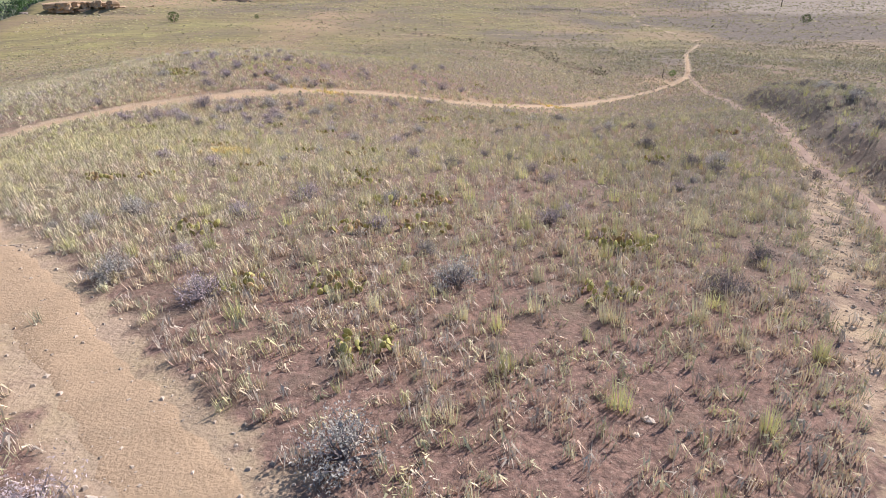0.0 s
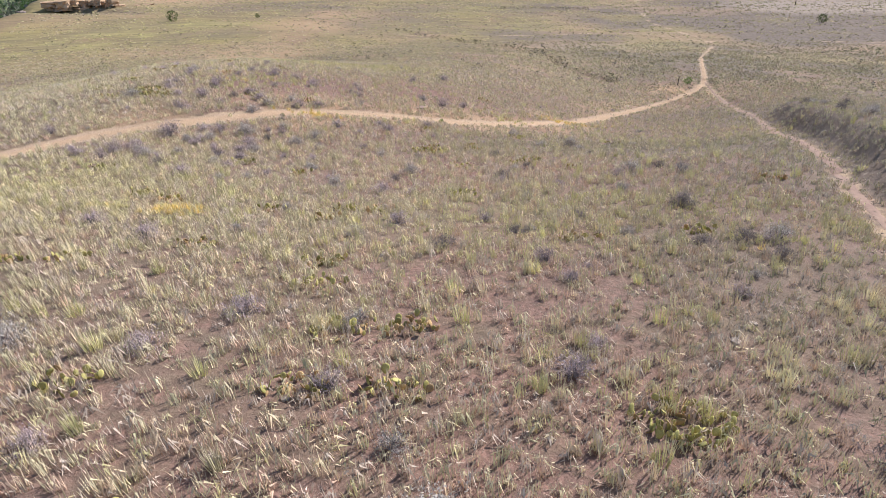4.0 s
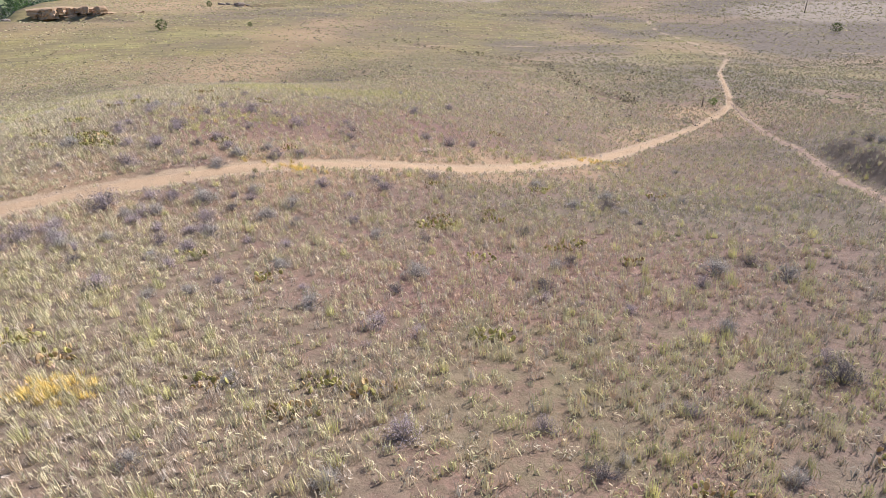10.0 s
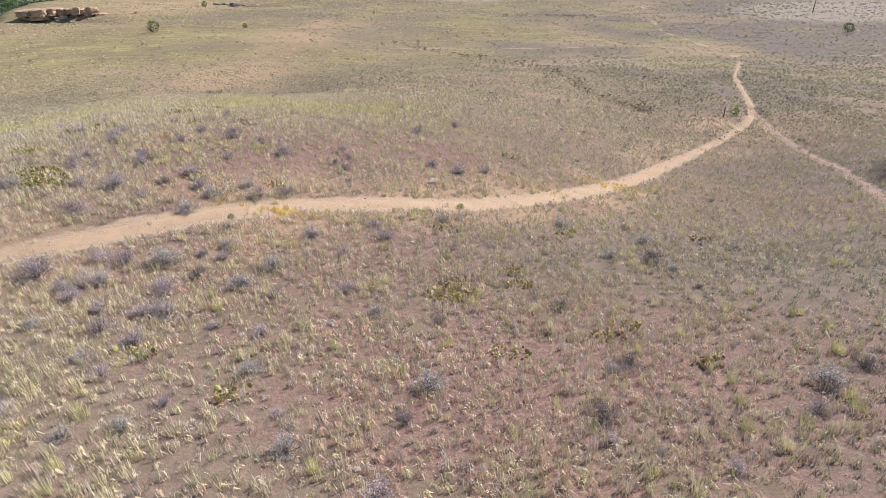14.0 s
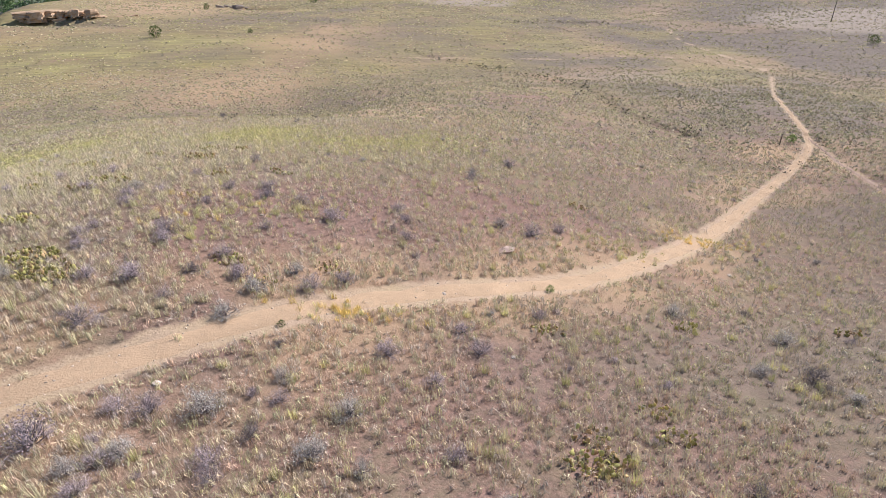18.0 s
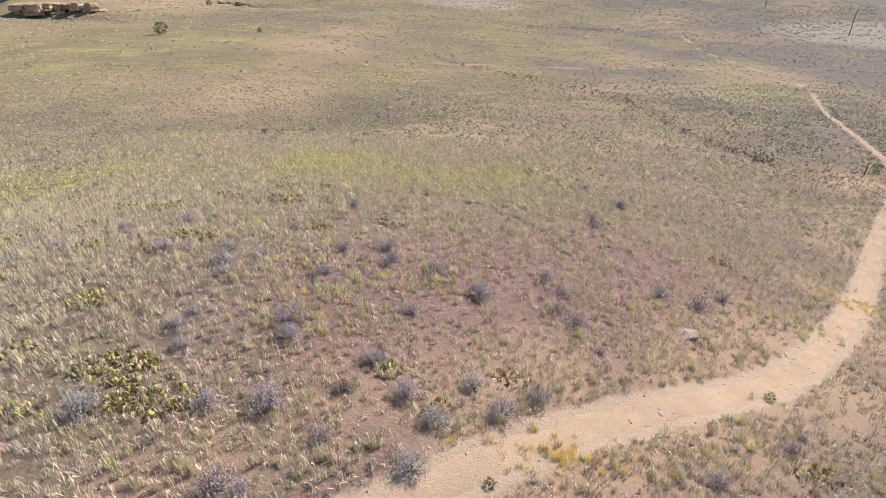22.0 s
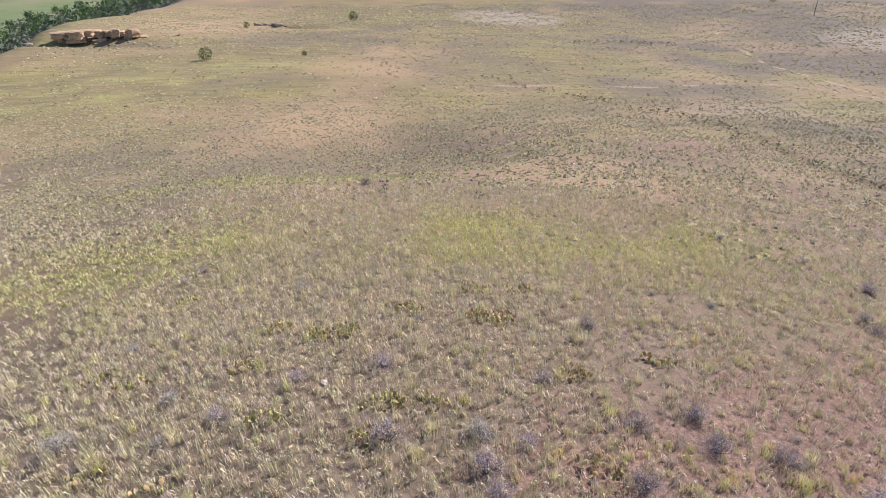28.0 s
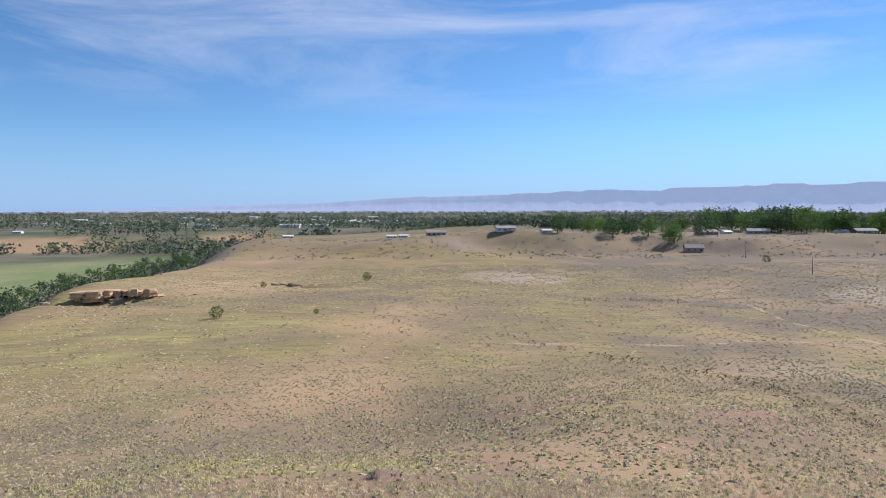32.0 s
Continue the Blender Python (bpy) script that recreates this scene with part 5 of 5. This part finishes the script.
# ---- houses and sheds ----
def house_meshes(w, d, h, rise, wall, roof):
    bm = bmesh.new()
    box_bm(bm, -w / 2, -d / 2, 0, w / 2, d / 2, h)
    a, b = (bm.verts.new((s * w / 2, 0, h + rise)) for s in (-1, 1))
    bm.verts.ensure_lookup_table()
    bm.faces.new((bm.verts[4], a, bm.verts[7]))
    bm.faces.new((bm.verts[5], bm.verts[6], b))
    walls = from_bm("wall", bm, wall)
    bm = bmesh.new()
    for s in (-1, 1):
        lo = [bm.verts.new((x, s * (d / 2 + 0.6), h - 0.6 * rise / (d / 2) + k)) for k in (0.02, 0.22) for x in (-w / 2 - 0.5, w / 2 + 0.5)]
        hi = [bm.verts.new((x, 0, h + rise + k)) for k in (0.02, 0.22) for x in (-w / 2 - 0.5, w / 2 + 0.5)]
        for f in ((lo[0], lo[1], hi[1], hi[0]), (lo[2], hi[2], hi[3], lo[3]), (lo[0], lo[2], lo[3], lo[1]), (lo[0], hi[0], hi[2], lo[2]), (lo[1], lo[3], hi[3], hi[1])):
            bm.faces.new(f)
    bmesh.ops.recalc_face_normals(bm, faces=bm.faces[:])
    return walls, from_bm("roof", bm, roof)


bm = bmesh.new()
for x0, z0, x1, z1 in ((-0.85, -0.7, -0.75, 0.7), (0.75, -0.7, 0.85, 0.7), (-0.75, -0.7, 0.75, -0.6), (-0.75, 0.6, 0.75, 0.7), (-0.03, -0.6, 0.03, 0.6)):
    box_bm(bm, x0, -0.06, z0, x1, 0.04, z1)
WIN = from_bm("window", bm, M_WHITE)
bm = bmesh.new()
box_bm(bm, -0.75, -0.02, -0.6, 0.75, 0.03, 0.6)
PANE = from_bm("pane", bm, M_PANE)
bm = bmesh.new()
box_bm(bm, 0.36, -0.09, 1.0, 0.44, -0.04, 1.06)
HANDLE = from_bm("handle", bm, M_POLE)
bm = bmesh.new()
box_bm(bm, -0.5, -0.04, 0, 0.5, 0.04, 2.05)
DOOR = from_bm("door", bm, M_ROOF)
HOUSE_KINDS = [((16, 9, 3.0, 1.6), M_TANWALL, M_ROOF, "low tan ranch house with a grey roof"), ((13, 8, 3.0, 1.5), M_WHITE, M_PALEROOF, "small white house with a pale roof"), ((12, 8, 3.2, 2.0), M_PINKWALL, M_ROOF, "pink-red house with a grey roof"),
               ((15, 9, 3.0, 1.6), M_WHITE, M_ROOF, "long low white house with a grey roof"), ((40, 24, 7.0, 1.2), M_WHITE, M_PALEROOF, "large white warehouse with a flat pale roof")]
HOUSES = [(dims, house_meshes(*dims, wl_, rf_), lab) for dims, wl_, rf_, lab in HOUSE_KINDS]


def house(px, py, kind, turn, where, size=1.0):
    (w, d, h, rise), (walls, roof), label = HOUSES[kind]
    ob = thing("house" if kind < 4 else "warehouse", (px, py, float(rest(px, py)) - (1.0 if px == 30 else 0.4)), label + " " + where, "house" if kind < 4 else "building", where, turn=turn, size=size)
    part("wall", walls, ob)
    part("roof", roof, ob)
    if kind < 4:
        for k in range(int(w // 4)):
            win = part("window", WIN, ob, Matrix.Translation((-w / 2 + 2 + 4 * k, -d / 2 - 0.03, 1.7)))
            part("pane", PANE, win)
        part("handle", HANDLE, part("door", DOOR, ob, Matrix.Translation((0.0, -d / 2 - 0.03, 0.0))))
    return ob


for px, py, kind, turn in ((30, 492, 3, 0.1), (63, 508, 1, 0.3), (150, 443, 2, -0.2), (185, 505, 0, 0.1), (205, 515, 1, 0.4), (222, 500, 0, -0.3), (285, 500, 3, 0.2), (306, 505, 0, -0.1), (345, 512, 3, 0.1), (-139, 520, 1, 0.5), (-57, 520, 1, 0.2), (-47, 522, 1, -0.4), (-22, 525, 0, 0.1)):
    house(px, py, kind, turn, "on the terrace", 0.95 if kind in (0, 2) or px == 30 else 0.62)
r = np.random.default_rng(651)
for k in range(44):
    d, a = 1160 + 1500 * r.random(), radians(-38 + 34 * r.random() + (26 * r.random() if k % 3 == 0 else 0))
    house(d * math.sin(a), d * math.cos(a), 4 if r.random() < 0.45 else 1 + 2 * int(r.random() * 2), r.normal(0, 0.4), "in the valley town")


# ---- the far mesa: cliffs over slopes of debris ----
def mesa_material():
    mat, ns, ls, b = material("hazy_mesa", 1.0)
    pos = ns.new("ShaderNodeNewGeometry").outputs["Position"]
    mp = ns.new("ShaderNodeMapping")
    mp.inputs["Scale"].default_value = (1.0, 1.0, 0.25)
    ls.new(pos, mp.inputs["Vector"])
    # rock tones leaned towards blue for the haze in front of them
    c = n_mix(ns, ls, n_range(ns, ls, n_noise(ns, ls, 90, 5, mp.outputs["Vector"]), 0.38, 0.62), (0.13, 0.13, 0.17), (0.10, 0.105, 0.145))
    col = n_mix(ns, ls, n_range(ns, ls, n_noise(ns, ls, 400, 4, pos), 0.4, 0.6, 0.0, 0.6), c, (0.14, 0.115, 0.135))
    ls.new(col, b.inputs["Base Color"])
    # no lamp: the surface glows pale blue in place of distant haze
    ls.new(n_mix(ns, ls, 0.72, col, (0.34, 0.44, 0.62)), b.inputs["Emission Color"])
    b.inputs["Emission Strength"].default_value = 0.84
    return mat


az = np.radians(np.linspace(-48, 48, 900))
deg = np.degrees(az)
top = 14 + np.interp(deg, (-48, -32.6, -24.3, -11.8, -2.4, 3, 9.3, 15.2, 19.4, 20.2, 30, 36, 48), (14, 18, 38, 73, 122, 134, 150, 168, 160, 180, 184, 178, 150))
top = 0.95 * top * (0.93 + 0.05 * step(0.42, 0.5, fbm(deg * 10, 0 * deg, 40, 147)) + 0.06 * fbm(deg * 10, 0 * deg, 26, 141))
gully = fbm(deg * 10, 0 * deg, 14, 151, 4) - 0.5
ribs = fbm(deg * 10, 0 * deg, 4.5, 157, 3) - 0.5
levels = ((0.0, 0.0, 0.3), (0.25, 0.12, 0.9), (0.45, 0.30, 1.0), (0.62, 0.52, 0.9), (0.74, 0.74, 0.7), (0.78, 0.97, 0.45), (0.84, 1.0, 0.4), (1.0, 1.0, 0.0))
base_r, V = 4150.0, []
for back, up, cut in levels:
    rr = base_r + 460 * back + (48 * gully + 6 * ribs) * cut - 4 * deg
    V.append(np.stack([rr * np.sin(az), rr * np.cos(az), -14 + top * up], -1))
V = np.stack(V)
k = np.arange(V.shape[0] * V.shape[1]).reshape(V.shape[:2])
f = np.stack([k[:-1, :-1], k[:-1, 1:], k[1:, 1:], k[1:, :-1]], -1).reshape(-1, 4)
tagged(new("backdrop", mesh_of("backdrop", V.reshape(-1, 3), f, mesa_material(), smooth=True)), "far mesa with cliffs along the horizon, blue haze glow put into its surface", "mesa", kind="structure")
